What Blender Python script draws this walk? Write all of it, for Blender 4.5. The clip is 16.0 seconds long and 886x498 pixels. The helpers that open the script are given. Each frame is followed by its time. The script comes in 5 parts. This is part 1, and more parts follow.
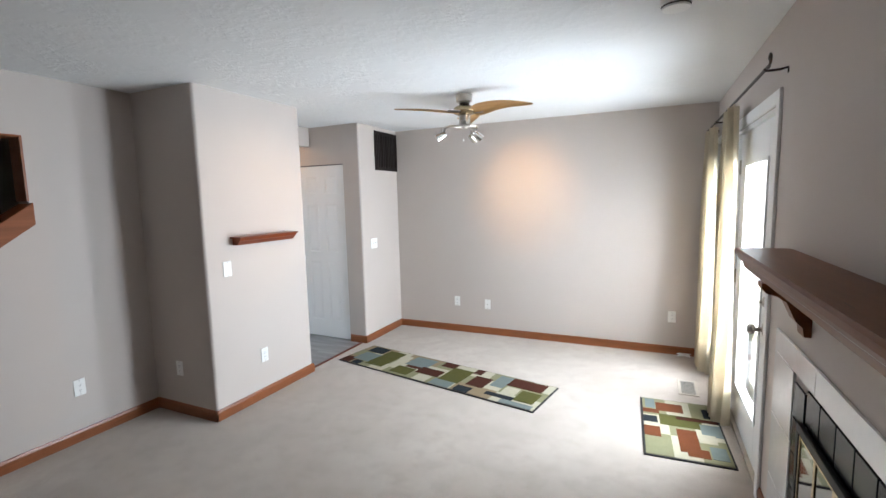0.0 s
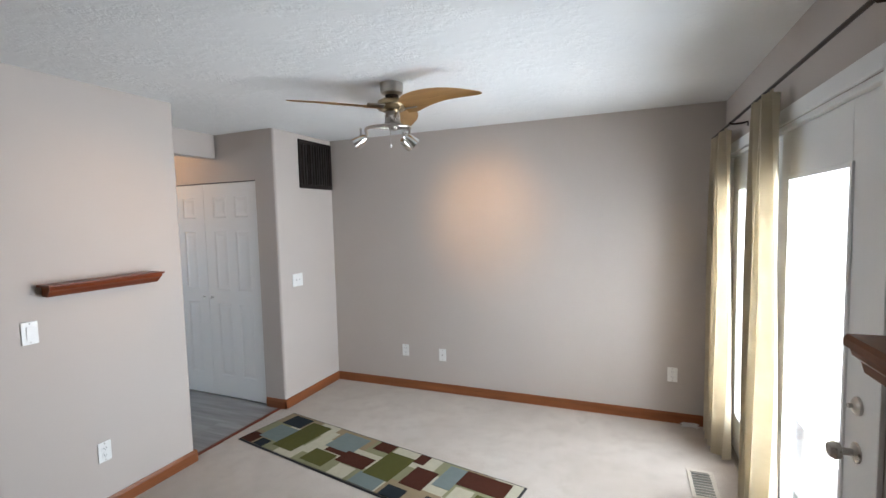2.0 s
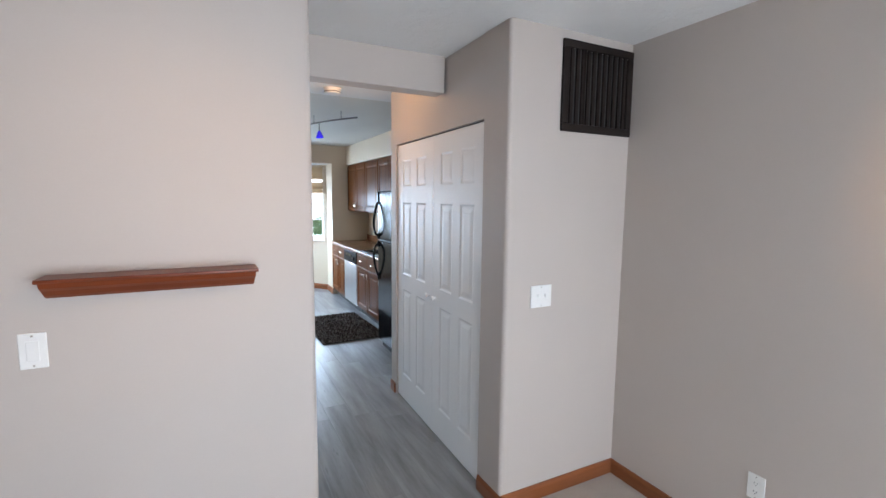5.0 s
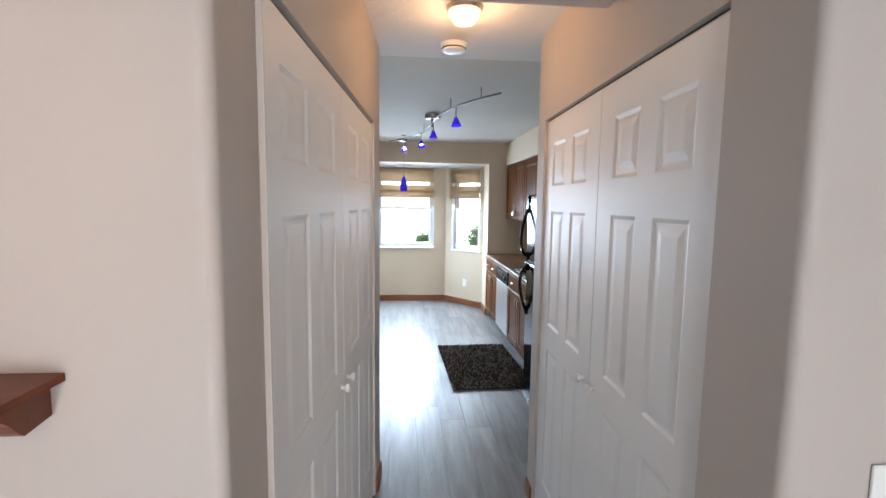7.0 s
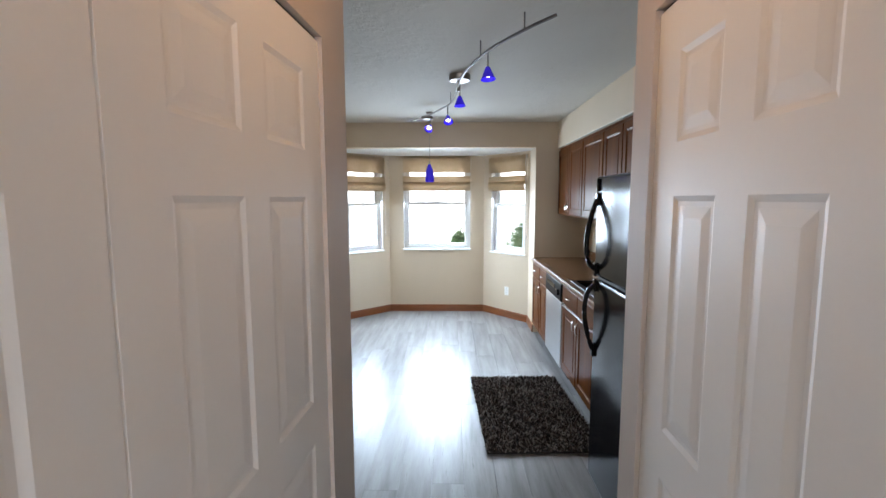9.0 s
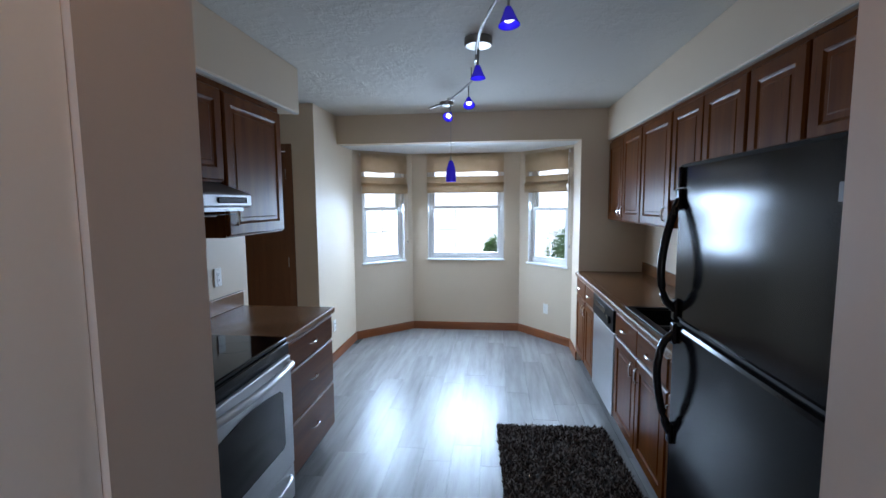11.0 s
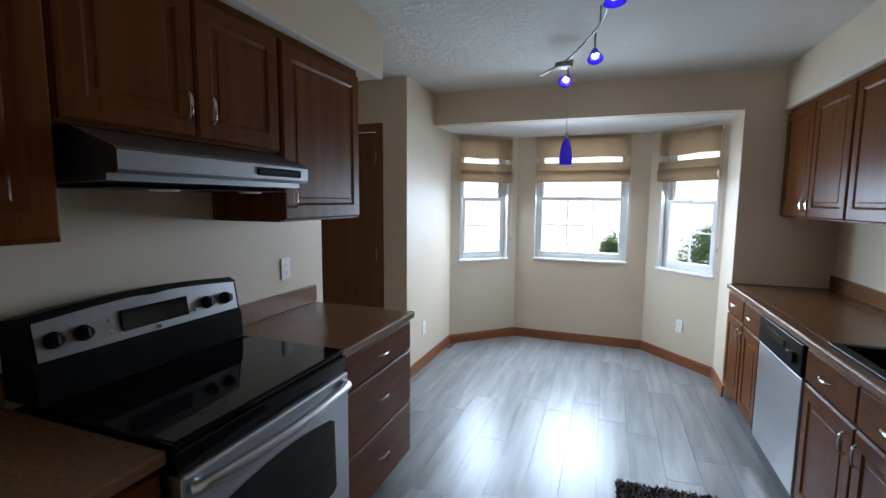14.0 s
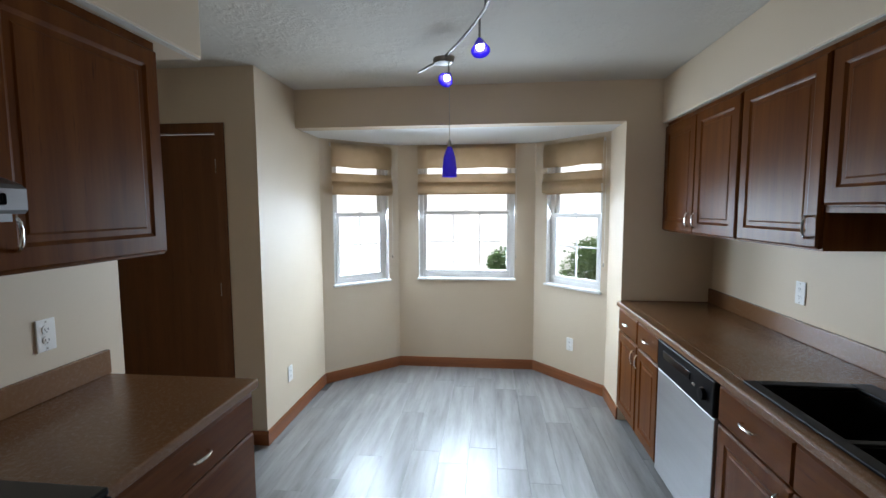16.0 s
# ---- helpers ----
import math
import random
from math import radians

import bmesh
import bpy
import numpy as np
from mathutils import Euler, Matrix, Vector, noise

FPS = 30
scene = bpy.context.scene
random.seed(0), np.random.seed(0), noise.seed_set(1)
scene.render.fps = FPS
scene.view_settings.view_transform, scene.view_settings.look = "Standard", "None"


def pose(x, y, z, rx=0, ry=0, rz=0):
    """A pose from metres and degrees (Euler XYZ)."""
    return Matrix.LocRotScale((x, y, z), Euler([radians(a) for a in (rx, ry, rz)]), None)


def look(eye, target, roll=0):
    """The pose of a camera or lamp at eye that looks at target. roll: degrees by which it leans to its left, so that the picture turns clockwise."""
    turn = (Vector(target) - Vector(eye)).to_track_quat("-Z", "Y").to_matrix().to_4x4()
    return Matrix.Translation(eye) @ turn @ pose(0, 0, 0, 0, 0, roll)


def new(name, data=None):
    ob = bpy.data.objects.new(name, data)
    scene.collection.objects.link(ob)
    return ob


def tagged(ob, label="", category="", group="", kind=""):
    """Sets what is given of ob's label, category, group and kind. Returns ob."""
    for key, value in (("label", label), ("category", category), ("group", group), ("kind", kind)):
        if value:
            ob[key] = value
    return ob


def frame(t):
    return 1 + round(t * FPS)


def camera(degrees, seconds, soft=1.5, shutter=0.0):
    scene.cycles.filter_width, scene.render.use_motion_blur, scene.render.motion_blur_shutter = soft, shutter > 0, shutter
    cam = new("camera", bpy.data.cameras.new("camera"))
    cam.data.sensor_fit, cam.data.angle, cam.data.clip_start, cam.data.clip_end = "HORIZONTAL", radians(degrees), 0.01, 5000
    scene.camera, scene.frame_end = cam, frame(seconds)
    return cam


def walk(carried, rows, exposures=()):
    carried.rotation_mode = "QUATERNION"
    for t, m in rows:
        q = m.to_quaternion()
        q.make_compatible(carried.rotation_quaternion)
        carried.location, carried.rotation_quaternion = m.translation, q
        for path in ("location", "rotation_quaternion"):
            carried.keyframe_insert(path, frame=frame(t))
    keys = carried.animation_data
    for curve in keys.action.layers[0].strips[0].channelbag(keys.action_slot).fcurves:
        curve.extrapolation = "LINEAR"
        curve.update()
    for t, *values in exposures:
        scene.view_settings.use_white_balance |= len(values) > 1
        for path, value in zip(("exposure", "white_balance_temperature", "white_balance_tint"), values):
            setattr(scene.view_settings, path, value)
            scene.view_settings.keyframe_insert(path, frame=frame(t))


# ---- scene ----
cam = camera(88.8, 16.0)
PATH = [
    (0, (0.062, 0.321, 1.632), (-0.764, 2.128, 1.408), -1.3),
    (0.5, (0.061, 0.561, 1.65), (-0.636, 2.424, 1.439), -1.7),
    (1, (0.04, 0.844, 1.654), (-0.584, 2.733, 1.449), -1.7),
    (1.5, (-0.007, 1.146, 1.662), (-0.639, 3.035, 1.485), -1.4),
    (2, (-0.044, 1.431, 1.667), (-0.795, 3.279, 1.528), -1.4),
    (2.5, (-0.119, 1.754, 1.671), (-1.044, 3.524, 1.564), -1.1),
    (3, (-0.25, 2.066, 1.67), (-1.342, 3.737, 1.555), -0.3),
    (3.5, (-0.374, 2.401, 1.665), (-1.666, 3.921, 1.512), 0.1),
    (4, (-0.546, 2.712, 1.658), (-2.024, 4.046, 1.468), 0.3),
    (4.5, (-0.766, 3.003, 1.62), (-2.414, 4.117, 1.404), 0.5),
    (5, (-1.026, 3.251, 1.624), (-2.795, 4.157, 1.403), 0.6),
    (5.2, (-1.099, 3.318, 1.611), (-2.911, 4.134, 1.391), 0.1),
    (7.3, (-2.352, 3.942, 1.626), (-4.34, 4.039, 1.426), 0.9),
    (7.5, (-2.466, 3.968, 1.62), (-4.456, 4.032, 1.422), 0.9),
    (8, (-2.756, 4.006, 1.608), (-4.745, 4.015, 1.401), 1.1),
    (8.5, (-3.012, 4.037, 1.599), (-5.001, 4.014, 1.385), 0.6),
    (8.7, (-3.115, 4.052, 1.59), (-5.103, 4.024, 1.374), 0.2),
    (10.8, (-3.978, 4.216, 1.576), (-5.959, 4.026, 1.37), -0.4),
    (11, (-4.044, 4.223, 1.577), (-6.020, 3.996, 1.377), -0.4),
    (11.5, (-4.206, 4.224, 1.569), (-6.17, 3.898, 1.385), -0.1),
    (12, (-4.306, 4.208, 1.557), (-6.247, 3.76, 1.379), 0.3),
    (12.5, (-4.413, 4.205, 1.552), (-6.327, 3.659, 1.359), 0.4),
    (13, (-4.498, 4.195, 1.526), (-6.395, 3.597, 1.327), 0.5),
    (13.5, (-4.569, 4.167, 1.515), (-6.451, 3.525, 1.306), 0.6),
    (14, (-4.658, 4.145, 1.506), (-6.526, 3.465, 1.292), 0.5),
    (14.5, (-4.773, 4.121, 1.516), (-6.647, 3.456, 1.298), 0.5),
    (15, (-4.922, 4.1, 1.541), (-6.824, 3.521, 1.33), 0.5),
    (15.5, (-5.082, 4.096, 1.561), (-7.03, 3.681, 1.372), 0.1),
    (16, (-5.219, 4.085, 1.575), (-7.201, 3.883, 1.396), -0.2),
]
EXPOSURE = [(0.0, 0.66, 6200, 10), (1.0, 0.31, 6350, 10), (2.0, 0.09, 6300, 11), (2.5, 0.05, 6250, 11), (3.0, 0.14, 6200, 12), (5.0, 0.14, 6200, 13), (7.5, 0.02, 6700, 15), (8.7, -0.06, 6800, 15), (11.0, -0.72, 5900, 15), (12.5, -0.78, 6000, 15), (14.5, -0.72, 6600, 15), (16.0, -0.70, 6900, 15)]
walk(cam, [(t, look(eye, target, roll)) for t, eye, target, roll in PATH], EXPOSURE)

# ---- light ----
world = bpy.data.worlds.new("daylight")
scene.world = world
world.use_nodes = True
_bg = world.node_tree.nodes["Background"]
_sky = world.node_tree.nodes.new("ShaderNodeTexSky")
_sky.sky_type, _sky.sun_disc = "NISHITA", False
_sky.sun_elevation, _sky.sun_rotation = radians(50), radians(70)
world.node_tree.links.new(_sky.outputs[0], _bg.inputs[0])
_bg.inputs[1].default_value = 0.15


def area_lamp(name, m, sx, sy, watts, colour=(1, 1, 1), spread=180):
    d = bpy.data.lights.new(name, "AREA")
    d.shape, d.size, d.size_y, d.energy, d.color, d.spread = "RECTANGLE", sx, sy, watts, colour, radians(spread)
    ob = new(name, d)
    ob.matrix_world = m
    return ob


def spot_lamp(name, eye, target, watts, colour, cone, blend, radius=0.02):
    d = bpy.data.lights.new(name, "SPOT")
    d.energy, d.color, d.spot_size, d.spot_blend, d.shadow_soft_size = watts, colour, radians(cone), blend, radius
    ob = new(name, d)
    ob.matrix_world = look(eye, target)
    return ob


def point_lamp(name, place, watts, colour, radius):
    d = bpy.data.lights.new(name, "POINT")
    d.energy, d.color, d.shadow_soft_size = watts, colour, radius
    ob = new(name, d)
    ob.location = place
    return ob


_sun = bpy.data.lights.new("sun", "SUN")
_sun.energy, _sun.angle, _sun.color = 0.8, radians(12), (1.0, 0.95, 0.88)
sun = new("sun", _sun)
sun.matrix_world = look((3.0, 4.6, 12), (0.3, 3.9, 0))

COOL = (0.80, 0.90, 1.0)
BAYSKY = (0.60, 0.80, 1.0)
WARM = (1.0, 0.62, 0.30)
area_lamp("bay_daylight", look((-9.76, 3.865, 1.32), (-8.26, 3.865, 0.48)), 0.92, 0.80, 98, BAYSKY, 146)
area_lamp("bay_daylight_left", look((-9.44, 2.80, 1.32), (-8.36, 3.80, 0.48)), 0.58, 0.80, 76, BAYSKY, 146)
area_lamp("bay_daylight_right", look((-9.385, 4.92, 1.32), (-8.40, 3.80, 0.55)), 0.58, 0.80, 30, BAYSKY, 152)
area_lamp("patio_daylight", look((0.80, 3.65, 1.06), (-1.0, 3.65, 0.92)), 0.60, 1.45, 43, COOL, 144)
area_lamp("patio_daylight_far", look((0.80, 4.67, 1.06), (-1.0, 4.67, 0.88)), 0.60, 1.45, 40, COOL, 144)
spot_lamp("fan_bulb_wall", (-1.315, 4.09, 2.08), (-1.21, 5.33, 1.70), 31, (1.0, 0.60, 0.29), 62, 1.0)
spot_lamp("fan_bulb_shelf", (-1.58, 3.72, 2.06), (-2.85, 3.07, 1.60), 17, WARM, 64, 1.0)
spot_lamp("fan_bulb_low", (-1.17, 3.93, 2.06), (-0.2, 4.7, 0.9), 10, WARM, 70, 1.0)
point_lamp("hall_bulb", (-4.2, 4.13, 2.34), 4.6, (1.0, 0.56, 0.24), 0.06)


# ---- materials ----
def shader(name):
    m = bpy.data.materials.new(name)
    m.use_nodes = True
    return m, m.node_tree, m.node_tree.nodes["Principled BSDF"]


def add(tree, kind, **values):
    n = tree.nodes.new(kind)
    for key, v in values.items():
        n.inputs[key].default_value = v
    return n


def mixed(tree, fac, a, b):
    """Mix of two colours (tuples or sockets) by a socket or number."""
    n = tree.nodes.new("ShaderNodeMix")
    n.data_type = "RGBA"
    for i, v in ((0, fac), (6, a), (7, b)):
        if hasattr(v, "links"):
            tree.links.new(v, n.inputs[i])
        else:
            n.inputs[i].default_value = (*v, 1) if isinstance(v, tuple) else v
    return n.outputs[2]


def ramp(tree, src, lo, hi):
    n = add(tree, "ShaderNodeMapRange")
    n.inputs[1].default_value, n.inputs[2].default_value = lo, hi
    tree.links.new(src, n.inputs[0])
    return n.outputs[0]


def coords(tree, scale=(1, 1, 1), kind="Object"):
    c = tree.nodes.new("ShaderNodeTexCoord")
    mp = tree.nodes.new("ShaderNodeMapping")
    mp.inputs["Scale"].default_value = scale
    tree.links.new(c.outputs[kind], mp.inputs[0])
    return mp.outputs[0]


def noisy(tree, vec, scale, detail=3, rough=0.55):
    n = add(tree, "ShaderNodeTexNoise", Scale=scale, Detail=detail, Roughness=rough)
    tree.links.new(vec, n.inputs["Vector"])
    return n.outputs["Fac"]


def bumped(tree, bsdf, height, strength, distance):
    n = add(tree, "ShaderNodeBump", Strength=strength, Distance=distance)
    tree.links.new(height, n.inputs["Height"])
    tree.links.new(n.outputs[0], bsdf.inputs["Normal"])


def surface(name, a, b, scale=3.0, rough=0.5, rough_to=None, grain=60.0, bump=0.1, depth=0.002, stretch=(1, 1, 1), metal=0.0, spec=0.5, fine=0.25, coat=0.0):
    """A surface with broad and fine variation between two colours, and fine relief."""
    m, tree, s = shader(name)
    v = coords(tree, stretch)
    broad, small = noisy(tree, v, scale), noisy(tree, v, grain, 4)
    f = tree.nodes.new("ShaderNodeMix")
    f.inputs[0].default_value = fine
    tree.links.new(ramp(tree, broad, 0.3, 0.7), f.inputs[2])
    tree.links.new(ramp(tree, small, 0.3, 0.7), f.inputs[3])
    tree.links.new(mixed(tree, f.outputs[0], a, b), s.inputs["Base Color"])
    s.inputs["Metallic"].default_value, s.inputs["Specular IOR Level"].default_value = metal, spec
    s.inputs["Coat Weight"].default_value, s.inputs["Coat Roughness"].default_value = coat, 0.12
    if rough_to is None:
        s.inputs["Roughness"].default_value = rough
    else:
        mr = add(tree, "ShaderNodeMapRange")
        mr.inputs[3].default_value, mr.inputs[4].default_value = rough, rough_to
        tree.links.new(f.outputs[0], mr.inputs[0])
        tree.links.new(mr.outputs[0], s.inputs["Roughness"])
    if bump:
        bumped(tree, s, small, bump, depth)
    return m


def wood(name, a, b, rough=0.4, axis=2, scale=1.0, spec=0.4, coat=0.1):
    """Stained wood with grain along one axis, each piece a little different."""
    m, tree, s = shader(name)
    st = [14 * scale] * 3
    st[axis] = 0.9 * scale
    v = coords(tree, tuple(st))
    oi = tree.nodes.new("ShaderNodeObjectInfo")
    off = tree.nodes.new("ShaderNodeVectorMath")
    off.operation = "MULTIPLY_ADD"
    tree.links.new(oi.outputs["Random"], off.inputs[0])
    off.inputs[1].default_value = (37, 53, 71)
    tree.links.new(v, off.inputs[2])
    g1, g2 = noisy(tree, off.outputs[0], 1.6, 4, 0.6), noisy(tree, off.outputs[0], 9, 3, 0.6)
    c = mixed(tree, ramp(tree, g1, 0.3, 0.72), a, b)
    c = mixed(tree, ramp(tree, g2, 0.62, 0.8), c, tuple(x * 0.55 for x in a))
    tree.links.new(c, s.inputs["Base Color"])
    s.inputs["Roughness"].default_value, s.inputs["Specular IOR Level"].default_value = rough, spec
    s.inputs["Coat Weight"].default_value, s.inputs["Coat Roughness"].default_value = coat, 0.2
    bumped(tree, s, g2, 0.12, 0.001)
    return m


def plank_vinyl():
    """Grey weathered wood-look plank; each plank takes its own tone and grain."""
    m, tree, s = shader("grey_plank")
    v = coords(tree, (1.0, 9.0, 9.0))
    oi = tree.nodes.new("ShaderNodeObjectInfo")
    off = tree.nodes.new("ShaderNodeVectorMath")
    off.operation = "MULTIPLY_ADD"
    tree.links.new(oi.outputs["Random"], off.inputs[0])
    off.inputs[1].default_value = (91, 47, 13)
    tree.links.new(v, off.inputs[2])
    g1, g2 = noisy(tree, off.outputs[0], 1.5, 5, 0.65), noisy(tree, off.outputs[0], 6, 4, 0.7)
    c = mixed(tree, ramp(tree, g1, 0.28, 0.72), (0.135, 0.128, 0.122), (0.33, 0.322, 0.312))
    c = mixed(tree, ramp(tree, g2, 0.60, 0.78), c, (0.115, 0.11, 0.107))
    tone = mixed(tree, ramp(tree, oi.outputs["Random"], 0, 1), (0.88, 0.88, 0.89), (1.08, 1.08, 1.08))
    mul = tree.nodes.new("ShaderNodeMix")
    mul.data_type, mul.blend_type = "RGBA", "MULTIPLY"
    mul.inputs[0].default_value = 1.0
    tree.links.new(c, mul.inputs[6])
    tree.links.new(tone, mul.inputs[7])
    tree.links.new(mul.outputs[2], s.inputs["Base Color"])
    mr = add(tree, "ShaderNodeMapRange")
    mr.inputs[3].default_value, mr.inputs[4].default_value = 0.29, 0.37
    tree.links.new(g2, mr.inputs[0])
    tree.links.new(mr.outputs[0], s.inputs["Roughness"])
    bumped(tree, s, g2, 0.05, 0.0010)
    return m


def knockdown(name, colour, strength):
    """Painted ceiling with a trowelled, stamped texture."""
    m, tree, s = shader(name)
    v = coords(tree)
    n1, n2, n3 = noisy(tree, v, 15, 5, 0.7), noisy(tree, v, 1.2), noisy(tree, v, 3.2, 3)
    tree.links.new(mixed(tree, ramp(tree, n2, 0.3, 0.7), colour, tuple(0.95 * x for x in colour)), s.inputs["Base Color"])
    s.inputs["Roughness"].default_value, s.inputs["Specular IOR Level"].default_value = 0.8, 0.25
    dab = tree.nodes.new("ShaderNodeMath")
    dab.operation = "MULTIPLY"
    tree.links.new(ramp(tree, n1, 0.44, 0.60), dab.inputs[0])
    tree.links.new(ramp(tree, n3, 0.36, 0.66), dab.inputs[1])
    bumped(tree, s, dab.outputs[0], strength, 0.016)
    return m


def carpet():
    m, tree, s = shader("beige_carpet")
    v = coords(tree)
    big, mid, small = noisy(tree, v, 1.3, 4), noisy(tree, v, 7, 4), noisy(tree, v, 240, 2)
    c = mixed(tree, ramp(tree, big, 0.3, 0.7), (0.44, 0.375, 0.315), (0.55, 0.485, 0.42))
    c = mixed(tree, ramp(tree, mid, 0.45, 0.75), c, (0.435, 0.37, 0.31))
    c = mixed(tree, ramp(tree, small, 0.5, 0.9), c, (0.30, 0.25, 0.20))
    tree.links.new(c, s.inputs["Base Color"])
    s.inputs["Roughness"].default_value, s.inputs["Specular IOR Level"].default_value = 1.0, 0.05
    s.inputs["Sheen Weight"].default_value = 0.2
    bumped(tree, s, small, 0.6, 0.006)
    return m


def clear_glass():
    m, tree, s = shader("window_glass")
    out = tree.nodes["Material Output"]
    tr, gl, mx, fr, pw, mr = (tree.nodes.new(k) for k in ("ShaderNodeBsdfTransparent", "ShaderNodeBsdfGlossy", "ShaderNodeMixShader", "ShaderNodeLayerWeight", "ShaderNodeMath", "ShaderNodeMapRange"))
    gl.inputs["Roughness"].default_value = 0.02
    fr.inputs[0].default_value = 0.5
    pw.operation, pw.inputs[1].default_value = "POWER", 5.0
    mr.inputs[3].default_value, mr.inputs[4].default_value = 0.04, 0.8
    tree.links.new(fr.outputs["Facing"], pw.inputs[0])
    tree.links.new(pw.outputs[0], mr.inputs[0])
    tree.links.new(mr.outputs[0], mx.inputs[0])
    tree.links.new(tr.outputs[0], mx.inputs[1])
    tree.links.new(gl.outputs[0], mx.inputs[2])
    tree.links.new(mx.outputs[0], out.inputs[0])
    return m


def fabric(name, a, b, scale=500, through_light=0.35):
    """Woven cloth that lets some light through."""
    m, tree, s = shader(name)
    v = coords(tree)
    wv = add(tree, "ShaderNodeTexWave", Scale=scale / 6, Distortion=1.5)
    tree.links.new(v, wv.inputs[0])
    c = mixed(tree, ramp(tree, noisy(tree, v, 8), 0.3, 0.7), a, b)
    tree.links.new(c, s.inputs["Base Color"])
    s.inputs["Roughness"].default_value, s.inputs["Specular IOR Level"].default_value = 0.95, 0.1
    bumped(tree, s, wv.outputs["Fac"], 0.15, 0.001)
    tl, mx = tree.nodes.new("ShaderNodeBsdfTranslucent"), tree.nodes.new("ShaderNodeMixShader")
    tree.links.new(c, tl.inputs[0])
    mx.inputs[0].default_value = through_light
    tree.links.new(s.outputs[0], mx.inputs[1])
    tree.links.new(tl.outputs[0], mx.inputs[2])
    tree.links.new(mx.outputs[0], tree.nodes["Material Output"].inputs[0])
    return m


def glowing(name, colour, strength):
    m, tree, s = shader(name)
    s.inputs["Base Color"].default_value = (*colour, 1)
    s.inputs["Emission Color"].default_value = (*colour, 1)
    s.inputs["Emission Strength"].default_value = strength
    return m


def blue_glass():
    m, tree, s = shader("cobalt_glass")
    v = coords(tree)
    tree.links.new(mixed(tree, noisy(tree, v, 20), (0.03, 0.02, 0.75), (0.07, 0.04, 0.95)), s.inputs["Base Color"])
    s.inputs["Roughness"].default_value = 0.12
    s.inputs["Emission Color"].default_value = (0.06, 0.03, 1.0, 1)
    s.inputs["Emission Strength"].default_value = 0.12
    return m


PAINT = surface("greige_wall_paint", (0.50, 0.440, 0.395), (0.53, 0.468, 0.422), 1.2, 0.62, grain=140, bump=0.10, depth=0.0015, spec=0.35)
CREAM = surface("cream_wall_paint", (0.63, 0.515, 0.380), (0.67, 0.555, 0.420), 1.2, 0.55, grain=140, bump=0.10, depth=0.0015, spec=0.4)
CEIL = knockdown("living_ceiling_texture", (0.80, 0.80, 0.79), 0.26)
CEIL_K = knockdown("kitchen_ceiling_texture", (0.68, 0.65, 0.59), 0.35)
BAYCEIL = surface("white_paint_plain", (0.74, 0.74, 0.73), (0.78, 0.78, 0.77), 2, 0.6, bump=0.05)
CARPET = carpet()
PLANK = plank_vinyl()
UNDER = surface("plank_joint", (0.09, 0.085, 0.08), (0.12, 0.11, 0.105), 8, 0.8)
OAK = wood("honey_oak_trim", (0.19, 0.058, 0.018), (0.28, 0.092, 0.030), 0.38, 0, 1.0)
OAKY = wood("honey_oak_trim_cross", (0.19, 0.058, 0.018), (0.28, 0.092, 0.030), 0.5, 1, 1.0, spec=0.15, coat=0.0)
CHERRY = wood("cherry_stain", (0.120, 0.024, 0.008), (0.20, 0.046, 0.015), 0.32, 1, 0.8, spec=0.22, coat=0.0)
MANTEL = wood("mantel_brown", (0.125, 0.040, 0.014), (0.205, 0.074, 0.027), 0.34, 1, 0.8, spec=0.11, coat=0.0)
CAB = wood("cabinet_cherry", (0.088, 0.0240, 0.0045), (0.155, 0.050, 0.0110), 0.32, 2, 0.8, spec=0.09, coat=0.0)
CABX = wood("cabinet_cherry_rail", (0.088, 0.0240, 0.0045), (0.155, 0.050, 0.0110), 0.32, 0, 0.8, spec=0.09, coat=0.0)
BROWN = wood("brown_door_veneer", (0.130, 0.046, 0.014), (0.185, 0.070, 0.023), 0.42, 2, 0.7)
WHITE = surface("white_semigloss", (0.78, 0.77, 0.75), (0.82, 0.81, 0.79), 1.5, 0.50, grain=90, bump=0.05, depth=0.001)
VINYL = surface("white_window_vinyl", (0.84, 0.83, 0.81), (0.88, 0.87, 0.85), 2, 0.35, bump=0.02)
PLASTIC = surface("white_plate_plastic", (0.80, 0.79, 0.76), (0.84, 0.83, 0.80), 8, 0.35, bump=0.02)
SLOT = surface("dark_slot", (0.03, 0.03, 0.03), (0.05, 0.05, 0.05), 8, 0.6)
NICKEL = surface("brushed_nickel", (0.38, 0.35, 0.31), (0.50, 0.46, 0.41), 6, 0.24, 0.36, grain=120, bump=0.05, metal=1.0)
TRACKMETAL = surface("grey_satin_nickel", (0.20, 0.19, 0.18), (0.28, 0.265, 0.25), 6, 0.30, 0.42, grain=120, bump=0.03, metal=1.0)
CHROME = surface("pull_chrome", (0.70, 0.68, 0.64), (0.8, 0.78, 0.74), 9, 0.18, bump=0, metal=1.0)
STEEL = surface("brushed_steel", (0.46, 0.47, 0.48), (0.56, 0.57, 0.58), 3, 0.30, 0.42, grain=40, bump=0.06, depth=0.0006, stretch=(0.3, 8, 8), metal=1.0)
IRON = surface("dark_bronze", (0.035, 0.024, 0.018), (0.06, 0.042, 0.03), 9, 0.45, bump=0.05, metal=0.7)
BLACK = surface("black_enamel", (0.006, 0.006, 0.007), (0.012, 0.012, 0.013), 4, 0.10, 0.18, bump=0.01, spec=0.22)
GLASSBLK = surface("black_ceramic_glass", (0.003, 0.003, 0.004), (0.006, 0.006, 0.007), 5, 0.05, 0.10, bump=0, spec=0.32)
